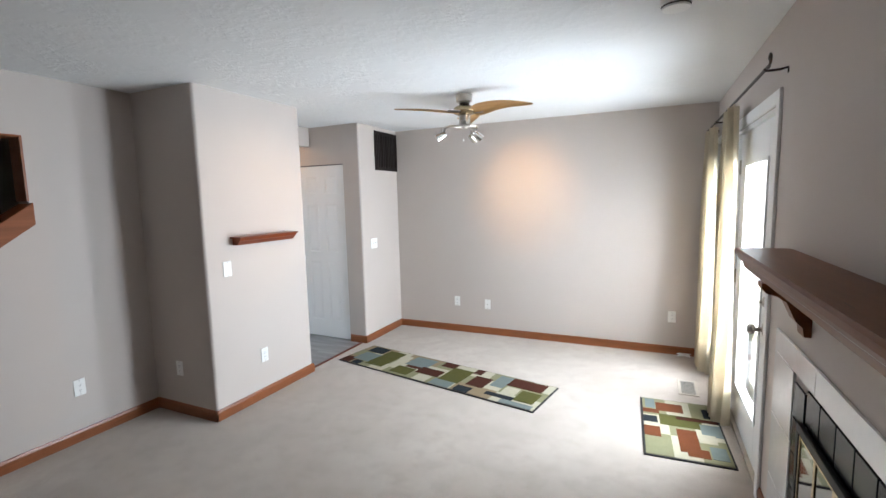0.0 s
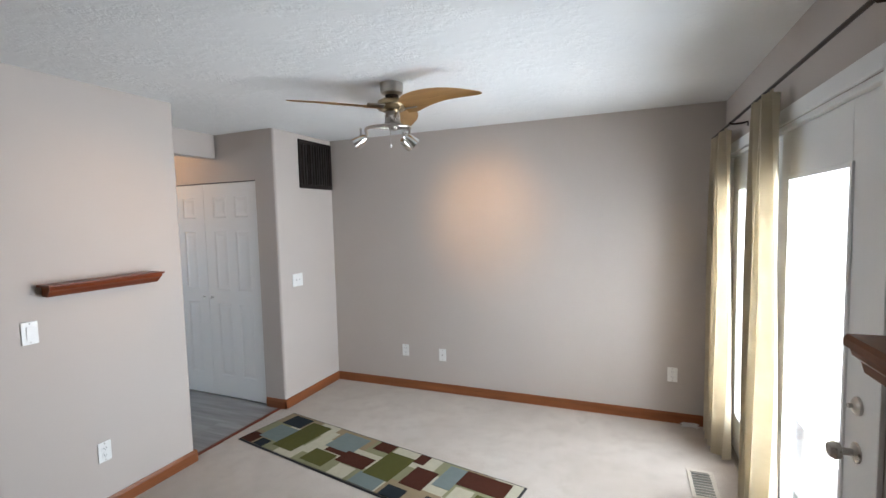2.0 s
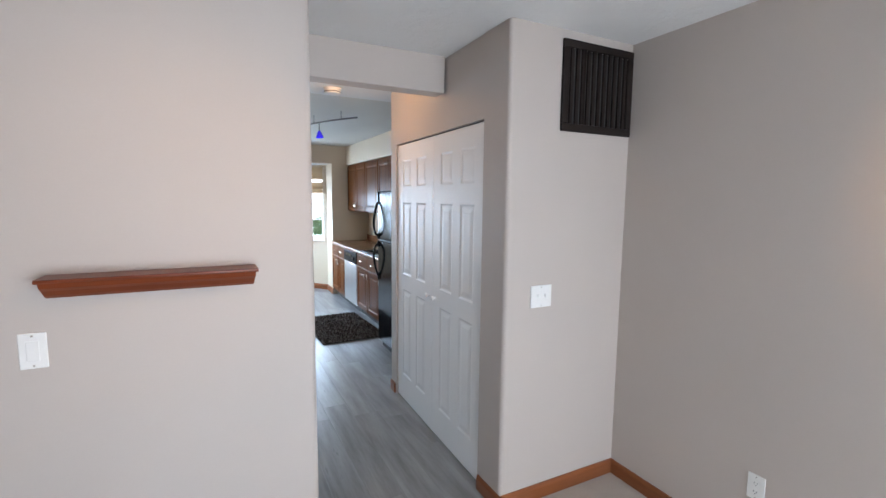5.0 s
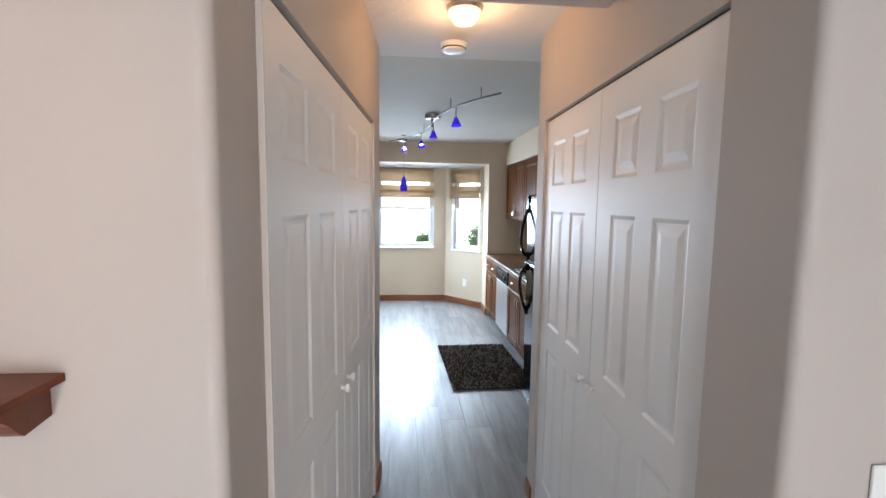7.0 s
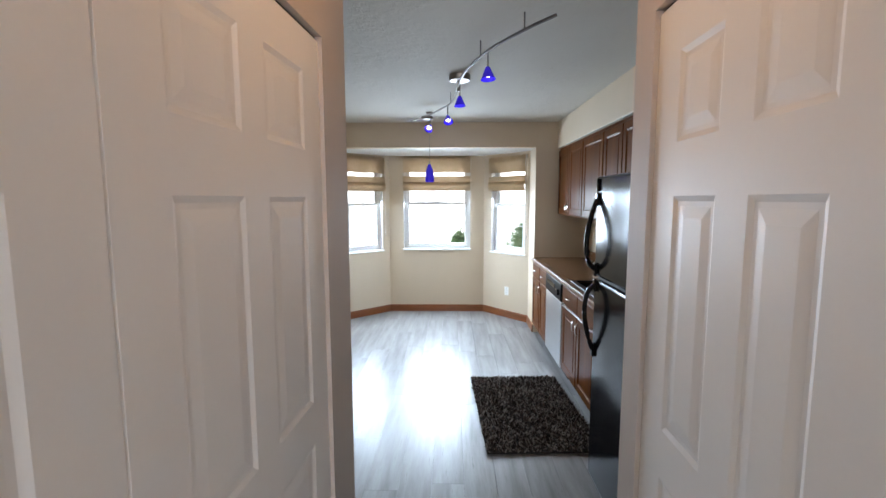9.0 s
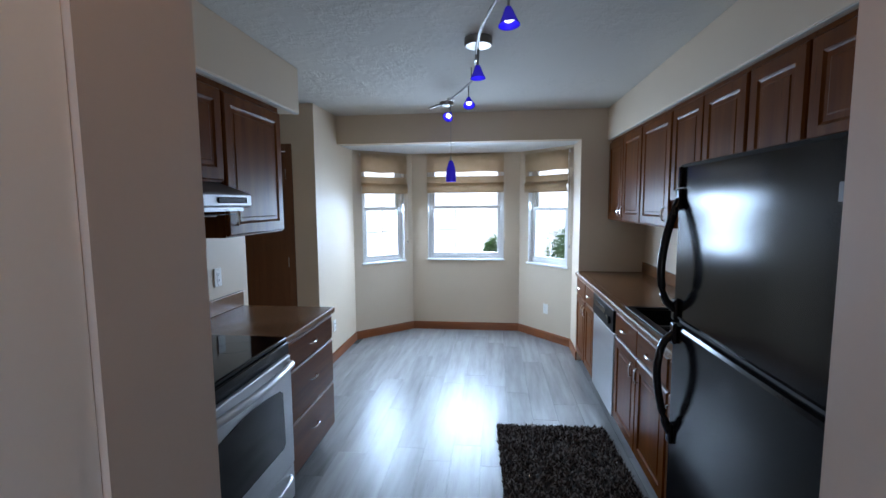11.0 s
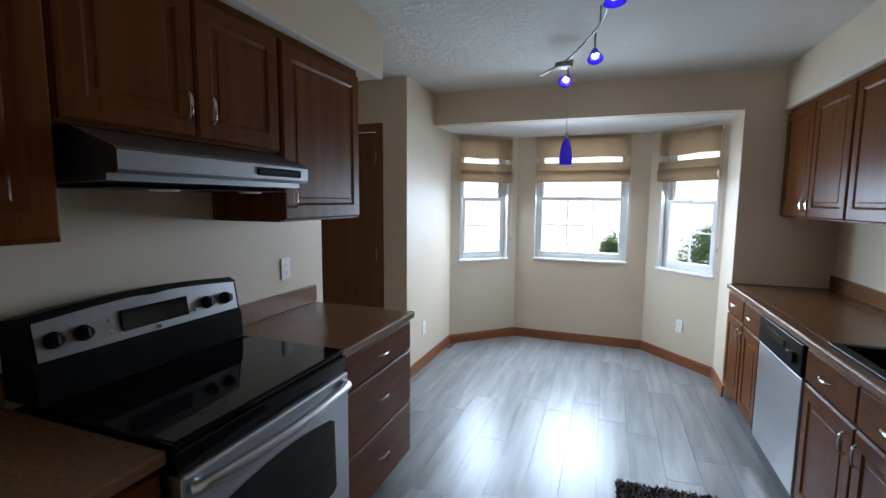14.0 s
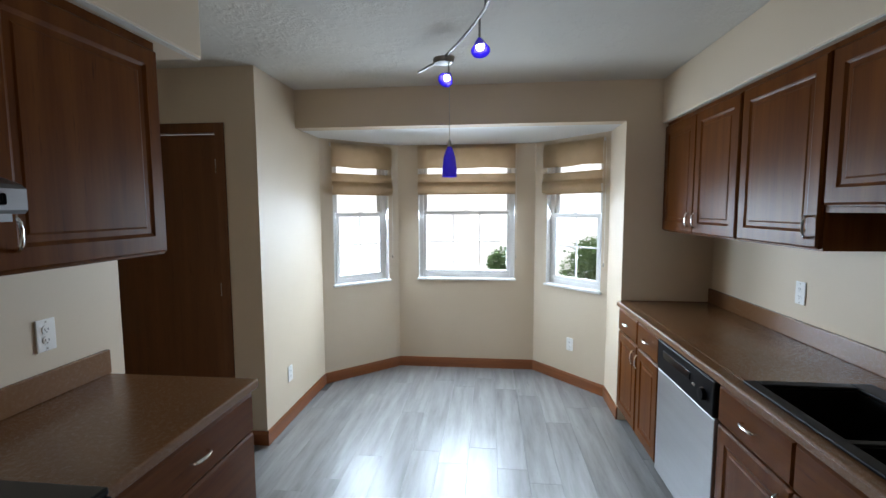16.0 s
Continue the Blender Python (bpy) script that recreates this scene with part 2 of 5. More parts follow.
RUBBER = surface("black_plastic", (0.006, 0.006, 0.007), (0.011, 0.011, 0.012), 9, 0.35, bump=0.05, spec=0.06)
FRIDGE = surface("fridge_black_pebble", (0.007, 0.007, 0.008), (0.012, 0.012, 0.014), 3, 0.10, 0.15, grain=260, bump=0.10, depth=0.0006, spec=0.14)
LAMINATE = surface("taupe_laminate", (0.165, 0.076, 0.032), (0.20, 0.096, 0.044), 70, 0.22, 0.30, grain=600, bump=0.03, depth=0.0005, fine=0.7)
TILEBLK = surface("black_marble_tile", (0.004, 0.005, 0.006), (0.012, 0.013, 0.015), 6, 0.14, 0.24, bump=0.01, spec=0.07)
MARBLE = surface("white_marble", (0.76, 0.75, 0.73), (0.84, 0.83, 0.81), 5, 0.10, 0.16, grain=30, bump=0.0)
BRASS = surface("antique_brass", (0.35, 0.27, 0.16), (0.48, 0.38, 0.24), 9, 0.25, bump=0.02, metal=1.0)
BEIGE = surface("beige_enamel", (0.46, 0.40, 0.32), (0.52, 0.46, 0.38), 8, 0.4, bump=0.02)
GLASS = clear_glass()
PEWTER = surface("pewter_badge", (0.09, 0.09, 0.09), (0.14, 0.14, 0.14), 9, 0.4, bump=0.02, spec=0.3)
HOODSTEEL = surface("dull_dark_steel", (0.24, 0.24, 0.25), (0.32, 0.32, 0.33), 3, 0.34, 0.46, grain=40, bump=0.05, depth=0.0006, stretch=(0.3, 8, 8), metal=1.0)
FIREGLASS = surface("smoked_fire_glass", (0.02, 0.02, 0.02), (0.03, 0.03, 0.03), 4, 0.04, bump=0, spec=0.8)
CURTAIN = fabric("ivory_curtain", (0.60, 0.52, 0.38), (0.68, 0.60, 0.46), 500, 0.24)
SHADE = fabric("tan_roman_shade", (0.60, 0.47, 0.31), (0.68, 0.54, 0.38), 700, 0.72)
BLADE = wood("light_blade_wood", (0.42, 0.24, 0.085), (0.56, 0.34, 0.14), 0.45, 0, 0.7)
BULB = glowing("lit_bulb", (1.0, 0.88, 0.68), 12)
COBALT = blue_glass()
WHITEBULB = glowing("cool_bulb", (0.90, 0.86, 1.0), 8)
DARKGRILLE = surface("dark_brown_grille", (0.012, 0.008, 0.007), (0.022, 0.015, 0.012), 8, 0.55, bump=0.1, spec=0.2)
RUG_EDGE = surface("rug_binding", (0.016, 0.014, 0.014), (0.03, 0.027, 0.025), 60, 0.95, bump=0.4)


def rug_tone(name, c):
    return surface(name, c, tuple(0.8 * x for x in c), 25, 0.98, grain=300, bump=0.5, depth=0.004, spec=0.08, fine=0.6)


RUG = {
    "cream": rug_tone("rug_cream", (0.47, 0.43, 0.32)), "olive": rug_tone("rug_olive", (0.092, 0.088, 0.026)),
    "brown": rug_tone("rug_brown", (0.068, 0.023, 0.014)), "blue": rug_tone("rug_blue", (0.176, 0.208, 0.196)),
    "ink": rug_tone("rug_ink", (0.024, 0.028, 0.032)), "sage": rug_tone("rug_sage", (0.240, 0.231, 0.133)),
    "tan": rug_tone("rug_tan", (0.272, 0.208, 0.126)), "rust": rug_tone("rug_rust", (0.152, 0.050, 0.021)),
}


# ---- mesh helpers ----
def box(bm, x0, x1, y0, y1, z0, z1, bevel=0.0, segs=2):
    r = bmesh.ops.create_cube(bm, size=1.0)
    vs = r["verts"]
    for v in vs:
        v.co = Vector(((x0 + x1) / 2 + v.co.x * (x1 - x0), (y0 + y1) / 2 + v.co.y * (y1 - y0), (z0 + z1) / 2 + v.co.z * (z1 - z0)))
    if bevel:
        es = list({e for v in vs for e in v.link_edges})
        bmesh.ops.bevel(bm, geom=es, offset=bevel, segments=segs, affect="EDGES", profile=0.5)
    return bm


def boxes(*rows, bevel=0.0):
    bm = bmesh.new()
    for r in rows:
        box(bm, *r, bevel=bevel)
    return bm


def prism(bm, outline, z0, z1):
    """An upright prism over a plan outline (counter-clockwise)."""
    lo, hi = [bm.verts.new((x, y, z0)) for x, y in outline], [bm.verts.new((x, y, z1)) for x, y in outline]
    n = len(outline)
    bm.faces.new(lo[::-1]), bm.faces.new(hi)
    for i in range(n):
        bm.faces.new((lo[i], lo[(i + 1) % n], hi[(i + 1) % n], hi[i]))
    return bm


def lathe(bm, profile, segs=24, m=None, caps=True):
    """A turned body: profile of (radius, z) from bottom to top, placed by m."""
    rings = []
    for r, z in profile:
        rings.append([bm.verts.new((r * math.cos(2 * math.pi * i / segs), r * math.sin(2 * math.pi * i / segs), z)) for i in range(segs)])
    for a, b in zip(rings, rings[1:]):
        for i in range(segs):
            bm.faces.new((a[i], a[(i + 1) % segs], b[(i + 1) % segs], b[i]))
    if caps:
        bm.faces.new(rings[0][::-1]), bm.faces.new(rings[-1])
    if m is not None:
        bmesh.ops.transform(bm, matrix=m, verts=[v for ring in rings for v in ring])
    return bm


def tube(bm, pts, r, segs=10):
    """A round bar along points."""
    pts = [Vector(p) for p in pts]
    rings, up = [], Vector((0, 0, 1))
    for i, p in enumerate(pts):
        d = (pts[min(i + 1, len(pts) - 1)] - pts[max(i - 1, 0)]).normalized()
        a = d.cross(up if abs(d.z) < 0.95 else Vector((1, 0, 0))).normalized()
        b = d.cross(a)
        rings.append([bm.verts.new(p + r * (math.cos(2 * math.pi * k / segs) * a + math.sin(2 * math.pi * k / segs) * b)) for k in range(segs)])
    for a, b in zip(rings, rings[1:]):
        for i in range(segs):
            bm.faces.new((a[i], a[(i + 1) % segs], b[(i + 1) % segs], b[i]))
    bm.faces.new(rings[0][::-1]), bm.faces.new(rings[-1])
    return bm


def curve_pts(ctrl, n=8):
    """A smooth run through control points."""
    ps = [Vector(p) for p in ctrl]
    ps = [2 * ps[0] - ps[1], *ps, 2 * ps[-1] - ps[-2]]
    out = []
    for i in range(1, len(ps) - 2):
        p0, p1, p2, p3 = ps[i - 1:i + 3]
        for k in range(n):
            t = k / n
            out.append(0.5 * (2 * p1 + (p2 - p0) * t + (2 * p0 - 5 * p1 + 4 * p2 - p3) * t * t + (3 * p1 - p0 - 3 * p2 + p3) * t ** 3))
    return out + [ps[-2]]


def slab(w, h, t, panels, rings, e=0.004):
    """A door leaf in x 0..w, z 0..h with its face at y 0 and its back at y t; panels are (x0, x1, z0, z1) moulded by rings of (inset, depth)."""
    bm = bmesh.new()
    xs = sorted({0, w, *(p[0] for p in panels), *(p[1] for p in panels)})
    zs = sorted({0, h, *(p[2] for p in panels), *(p[3] for p in panels)})
    grid = {}

    def at(x, y, z):
        k = (round(x, 5), round(y, 5), round(z, 5))
        if k not in grid:
            grid[k] = bm.verts.new((x, y, z))
        return grid[k]

    def ring(p, inset, y):
        x0, x1, z0, z1 = p[0] + inset, p[1] - inset, p[2] + inset, p[3] - inset
        return [at(x0, y, z0), at(x1, y, z0), at(x1, y, z1), at(x0, y, z1)]

    for i in range(len(xs) - 1):
        for j in range(len(zs) - 1):
            c = (xs[i], xs[i + 1], zs[j], zs[j + 1])
            inside = [p for p in panels if p[0] <= c[0] + 1e-6 and c[1] <= p[1] + 1e-6 and p[2] <= c[2] + 1e-6 and c[3] <= p[3] + 1e-6]
            if not inside:
                bm.faces.new(ring(c, 0, 0))
    for p in panels:
        last = ring(p, 0, 0)
        for inset, y in rings:
            nxt = ring(p, inset, y)
            for k in range(4):
                bm.faces.new((last[k], last[(k + 1) % 4], nxt[(k + 1) % 4], nxt[k]))
            last = nxt
        bm.faces.new(last)
    fx, fz = [v for v in xs], [v for v in zs]
    b = [bm.verts.new(c) for c in ((-e, e, -e), (w + e, e, -e), (w + e, e, h + e), (-e, e, h + e))]
    k = [bm.verts.new(c) for c in ((-e, t, -e), (w + e, t, -e), (w + e, t, h + e), (-e, t, h + e))]
    edge = [[at(x, 0, 0) for x in fx], [at(w, 0, z) for z in fz], [at(x, 0, h) for x in fx[::-1]], [at(0, 0, z) for z in fz[::-1]]]
    for s in range(4):
        bm.faces.new((*edge[s][::-1], b[s], b[(s + 1) % 4]))
        bm.faces.new((b[s], k[s], k[(s + 1) % 4], b[(s + 1) % 4]))
    bm.faces.new(k[::-1])
    bmesh.ops.recalc_face_normals(bm, faces=bm.faces)
    return bm


def meshed(name, bm, material, smooth=False):
    me = bpy.data.meshes.new(name)
    bm.normal_update()
    bm.to_mesh(me)
    bm.free()
    me.materials.append(material)
    if smooth:
        me.shade_smooth()
        me.set_sharp_from_angle(angle=radians(40))
    return me


def part(name, bm, material, parent, label="", smooth=False):
    ob = new(name, meshed(name, bm, material, smooth))
    ob.parent = parent
    return tagged(ob, label)


def share(name, ob, parent, m):
    """Another piece on the same mesh."""
    o = new(name, ob.data)
    o.parent, o.matrix_basis = parent, m
    return o


def thing(name, label, category, m=None, group="", kind=""):
    ob = new(name)
    ob.matrix_basis = m or Matrix()
    return tagged(ob, label, category, group, kind)


def solid(name, bm, material, label, category, m=None, group="", kind="", smooth=False):
    ob = new(name, meshed(name, bm, material, smooth))
    ob.matrix_basis = m or Matrix()
    return tagged(ob, label, category, group, kind)


def structure(name, bm, material, label, category, smooth=False):
    return solid(name, bm, material, label, category, kind="structure", smooth=smooth)


def wall_boxes(axis, at0, at1, u0, u1, z0, z1, holes=()):
    """A wall along an axis ('x' or 'y') between at0 and at1 in the other, with rectangular holes (ua, ub, za, zb)."""
    bm = bmesh.new()

    def one(a, b, c, d):
        if b - a > 1e-4 and d - c > 1e-4:
            box(bm, *((a, b, at0, at1) if axis == "x" else (at0, at1, a, b)), c, d)
    u = u0
    for a, b, c, d in sorted(holes):
        one(u, a, z0, z1), one(a, b, z0, c), one(a, b, d, z1)
        u = b
    one(u, u1, z0, z1)
    return bm


# ---- the plan ----
ZC = 2.466                       # ceilings
XL, YF, XR, YB = -2.848, 5.336, 0.630, -2.6   # living room: shelf wall, far wall, patio wall, wall behind
XI, YI = -3.520, 2.552            # set-back stair wall, return of the shelf wall
YH0, YH1 = 3.610, 4.530           # hall
HX0, HX1 = -4.77, -4.55          # hall wall ends
KL, KR, KX = 2.51, 5.665, -8.585  # kitchen: range wall, sink wall, bay header wall
JX = -7.99                       # wall past the side passage
BX = -9.605                      # bay back
TH = 0.12
SKEW0 = Matrix.Translation((XL, YH0, 0)) @ Matrix.Rotation(radians(-3.6), 4, "Z") @ Matrix.Translation((-XL, -YH0, 0))   # the hall's walls stand slightly askew
SKEW1 = Matrix.Translation((XL, YH1, 0)) @ Matrix.Rotation(radians(-1.5), 4, "Z") @ Matrix.Translation((-XL, -YH1, 0))


# ---- structure ----
# living room
structure("carpet_floor", boxes((XI, XR + 0.02, YB, YI, -0.05, 0.0), (XL, XR + 0.02, YI, YF, -0.05, 0.0), (XL - 0.050, XL, YH0, YH1, -0.05, 0.0)), CARPET, "wall-to-wall beige cut-pile carpet with vacuum marks", "floor")
structure("ceiling", boxes((-4.9, XR + 0.2, YB - 0.1, YF + 0.12, ZC, ZC + 0.15)), CEIL, "white ceiling with stamped texture over the living room", "ceiling")
structure("wall_far", wall_boxes("x", YF, YF + TH, XL - 0.9, XR + TH, 0, ZC), PAINT, "greige painted wall lit by a warm fan spotlight", "wall")
structure("wall_patio", wall_boxes("y", XR, XR + TH, YB - 0.1, YF, 0, ZC, [(1.615, 2.385, 0.10, 0.74), (3.085, 5.165, 0.0, 2.06)]), PAINT, "greige painted wall with patio doors and fireplace", "wall")
structure("wall_behind", wall_boxes("x", YB - 0.1, YB, -6.0, XR, 0, ZC), PAINT, "plain greige wall closing the living room", "wall")
structure("wall_stair", wall_boxes("y", XI - TH, XI, YB, YI, 0, ZC, [(1.08, 1.86, 1.0, 2.08)]), PAINT, "greige wall with a wood-trimmed opening to the stairs", "wall")
_sw = bmesh.new()
box(_sw, -3.05, XL, YI, YH0, 0, ZC)
bmesh.ops.bevel(_sw, geom=[e for e in _sw.edges if abs(e.verts[0].co.z - e.verts[1].co.z) > 1 and e.verts[0].co.x > XL - 0.01], offset=0.022, segments=8, affect="EDGES", profile=0.5)
structure("wall_shelf", _sw, PAINT, "greige painted wall block with rounded corners beside the hall", "wall")
_pier = bmesh.new()
box(_pier, -3.07, XL, YH1, YF, 0, ZC)
bmesh.ops.bevel(_pier, geom=[e for e in _pier.edges if abs(e.verts[0].co.z - e.verts[1].co.z) > 1 and e.verts[0].co.x > XL - 0.01 and e.verts[0].co.y < 5], offset=0.022, segments=8, affect="EDGES", profile=0.5)
structure("wall_pier", _pier, PAINT, "greige pier between hall closet and far wall", "wall")
_wd = bmesh.new()
prism(_wd, [(1.08, 1.0), (1.86, 1.0), (1.86, 1.565), (1.08, 1.02)], 0.0, TH)
bmesh.ops.transform(_wd, matrix=Matrix(((0, 0, 1, XI - TH), (1, 0, 0, 0), (0, 1, 0, 0), (0, 0, 0, 1))), verts=_wd.verts)
structure("stair_knee_wall", _wd, PAINT, "greige sloping knee wall under the stair cap", "wall")
structure("stairwell_wall", boxes((-5.0, -4.9, YB, YI, 0, ZC)), PAINT, "plain wall inside the stairwell", "wall")
structure("stairwell_floor", boxes((-4.9, XI, YB, YI, -0.05, 0.0)), CARPET, "carpeted stairwell floor", "floor")
structure("wall_return", boxes((-4.9, -3.05, YI, YI + TH, 0, ZC)), PAINT, "greige return wall beside the stairs", "wall")
# hall
structure("hall_header", boxes((XL - 0.80, XL - 0.68, YH0, YH1, 2.255, ZC)), PAINT, "greige dropped header across the hall", "beam")
structure("wall_hall_closet_left", wall_boxes("x", YH0 - 0.10, YH0, HX0, -3.05, 0, ZC, [(-4.56, -3.051, 0, 2.03)]), PAINT, "greige hall wall above a closet", "wall").matrix_basis = SKEW0
structure("wall_hall_closet_right", wall_boxes("x", YH1, YH1 + 0.10, HX1, -3.07, 0, ZC, [(-4.43, -3.071, 0, 2.04)]), PAINT, "greige hall wall above a closet", "wall").matrix_basis = SKEW1
structure("closet_back_left", boxes((HX0 + 0.1, -4.9, KL, KL + 0.10, 0, ZC)), PAINT, "plain closet back", "wall")
structure("closet_back_right", boxes((HX1 + 0.1, -3.07, YF + 0.0, YF + 0.1, 0, ZC)), PAINT, "plain closet back", "wall")
structure("wall_kitchen_near_left", boxes((HX0 + 0.003, HX0 + 0.10, KL - TH, YH0 + 0.004, 0, ZC)), CREAM, "cream wall at the near end of the range counter", "wall")
structure("wall_kitchen_near_right", boxes((HX1 + 0.003, HX1 + 0.10, YH1 + 0.142, KR + TH, 0, ZC)), CREAM, "cream wall beside the refrigerator", "wall")
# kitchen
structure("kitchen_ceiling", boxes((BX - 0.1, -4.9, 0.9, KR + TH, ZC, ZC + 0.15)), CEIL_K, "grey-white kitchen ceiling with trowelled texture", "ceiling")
structure("wall_range", boxes((-6.985, HX0, KL - TH, KL, 0, ZC)), CREAM, "cream painted wall behind the range", "wall")
structure("passage_wall", boxes((-6.985, -6.885, 1.0, KL - TH, 0, ZC)), CREAM, "cream wall of the side passage", "wall")
structure("passage_end", boxes((JX - TH, -6.885, 0.9, 1.0, 0, ZC)), CREAM, "cream end wall of the side passage", "wall")
structure("wall_passage_door", wall_boxes("y", JX - TH, JX, 1.0, 2.62, 0, ZC, [(1.55, 2.37, 0.0, 2.08)]), CREAM, "cream wall with a brown door past the counter", "wall")
structure("wall_sink", boxes((KX, HX1 + 0.10, KR, KR + TH, 0, ZC)), CREAM, "cream painted wall behind the sink counter", "wall")
structure("wall_bay_right", boxes((KX - TH, KX, 5.045, KR + TH, 0, ZC)), CREAM, "tan-lit cream wall beside the bay", "wall")
structure("wall_dining", boxes((KX - TH, JX - TH, 2.62 - TH, 2.62, 0, ZC)), CREAM, "cream wall between door and bay", "wall")
structure("bay_header", boxes((KX - TH, KX, 2.62, 5.045, 2.183, ZC)), CREAM, "cream header over the bay window", "beam")
structure("bay_ceiling", prism(bmesh.new(), [(KX - TH, 2.56), (KX - TH, 5.10), (-9.0, 5.10), (BX - 0.1, 4.56), (BX - 0.1, 3.14), (-9.06, 2.56)][::-1], 2.183, 2.28), BAYCEIL, "white plain bay ceiling", "ceiling")
structure("soffit_range", boxes((-6.99, HX0, KL, 2.933, 2.175, ZC - 0.002), bevel=0.006), CREAM, "cream soffit above the range cabinets", "soffit")
structure("soffit_sink", boxes((KX, HX1, 5.285, KR, 2.165, ZC - 0.002), bevel=0.006), CREAM, "cream soffit above the sink cabinets", "soffit")
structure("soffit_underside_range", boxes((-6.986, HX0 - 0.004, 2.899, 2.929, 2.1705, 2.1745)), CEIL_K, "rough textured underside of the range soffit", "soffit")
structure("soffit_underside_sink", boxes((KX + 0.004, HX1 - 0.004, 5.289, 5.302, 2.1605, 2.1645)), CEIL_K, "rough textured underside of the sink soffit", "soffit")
BAY = [((KX - TH, 2.62), (-9.06, 2.62)), ((-9.06, 2.62), (BX, 3.20)), ((BX, 3.20), (BX, 4.52)), ((BX, 4.52), (-9.0, 5.05)), ((-9.0, 5.05), (KX - TH, 5.045))]
BAYWIN = {1: (0.14, 0.86, 0.885, 2.14), 2: (0.148, 0.858, 0.892, 2.16), 3: (0.18, 0.92, 0.875, 2.13)}


def run_frame(a, b):
    """Pose whose x runs from a to b along a wall and whose y points out of the room (the room lies to the right of a to b)."""
    d = Vector((b[0] - a[0], b[1] - a[1], 0))
    return Matrix.Translation((a[0], a[1], 0)) @ Matrix.Rotation(math.atan2(d.y, d.x), 4, "Z"), d.length


for i, (a, b) in enumerate(BAY):
    m, L = run_frame(a, b)
    hole = [(BAYWIN[i][0] * L, BAYWIN[i][1] * L, *BAYWIN[i][2:])] if i in BAYWIN else ()
    w = structure(f"bay_wall_{i + 1}", wall_boxes("x", 0, TH, 0, L, 0, 2.2, hole), CREAM, "cream bay wall with a window" if i in BAYWIN else "cream bay return wall", "wall")
    w.matrix_basis = m


# baseboards
def baseboard(name, a, b, material=OAK, h=0.083):
    """A moulded oak baseboard along the room side of a run (the room lies to the right of a to b)."""
    m, L = run_frame(a, b)
    bm = bmesh.new()
    prof = [(0.0, 0.0), (-0.013, 0.0), (-0.013, h - 0.02), (-0.009, h - 0.008), (-0.006, h), (0.0, h)]
    lo, hi = [bm.verts.new((0, y, z)) for y, z in prof], [bm.verts.new((L, y, z)) for y, z in prof]
    for k in range(len(prof)):
        j = (k + 1) % len(prof)
        bm.faces.new((lo[k], lo[j], hi[j], hi[k]))
    bm.faces.new(lo), bm.faces.new(hi[::-1])
    bmesh.ops.recalc_face_normals(bm, faces=bm.faces)
    ob = structure(name, bm, material, "honey-stained oak baseboard", "baseboard")
    ob.matrix_basis = m
    return ob


for n, (a, b) in enumerate([
        ((XI, YB), (XI, YI)), ((XI, YI), (XL + 0.013, YI)), ((XL, YI - 0.013), (XL, YH0)), ((XL, YH1 - 0.013), (XL, YF)), ((XL, YF), (XR, YF)),
        ((XR, YF), (XR, 5.23)), ((XR, 3.02), (XR, 2.89)), ((-3.06, YH1), (XL + 0.013, YH1)), ((XL + 0.013, YH0), (-3.05, YH0)),
        ((-4.58, YH0 + 0.109), (HX0, YH0 + 0.121)), ((HX0 + 0.003, YH0 + 0.10), (HX0 + 0.003, 3.2)), ((HX1, YH1 + 0.0445), (-4.45, YH1 + 0.042)), ((JX, 2.48), (JX, 2.633)), ((JX, 2.62), (-8.705, 2.62)), ((KX - TH, 2.62), (-9.06, 2.62)),
        ((-9.06, 2.62), (BX, 3.20)), ((BX, 3.20), (BX, 4.52)), ((BX, 4.52), (-9.0, 5.05)), ((-9.0, 5.05), (KX - 0.0, 5.045))]):
    baseboard(f"baseboard_{n + 1}", a, b, h=0.095 if n > 11 else 0.083)
structure("threshold_trim", boxes((XL - 0.075, XL - 0.045, YH0 + 0.016, YH1 - 0.002, -0.004, 0.008), bevel=0.003), CHERRY, "dark wooden threshold strip between carpet and planks", "trim")


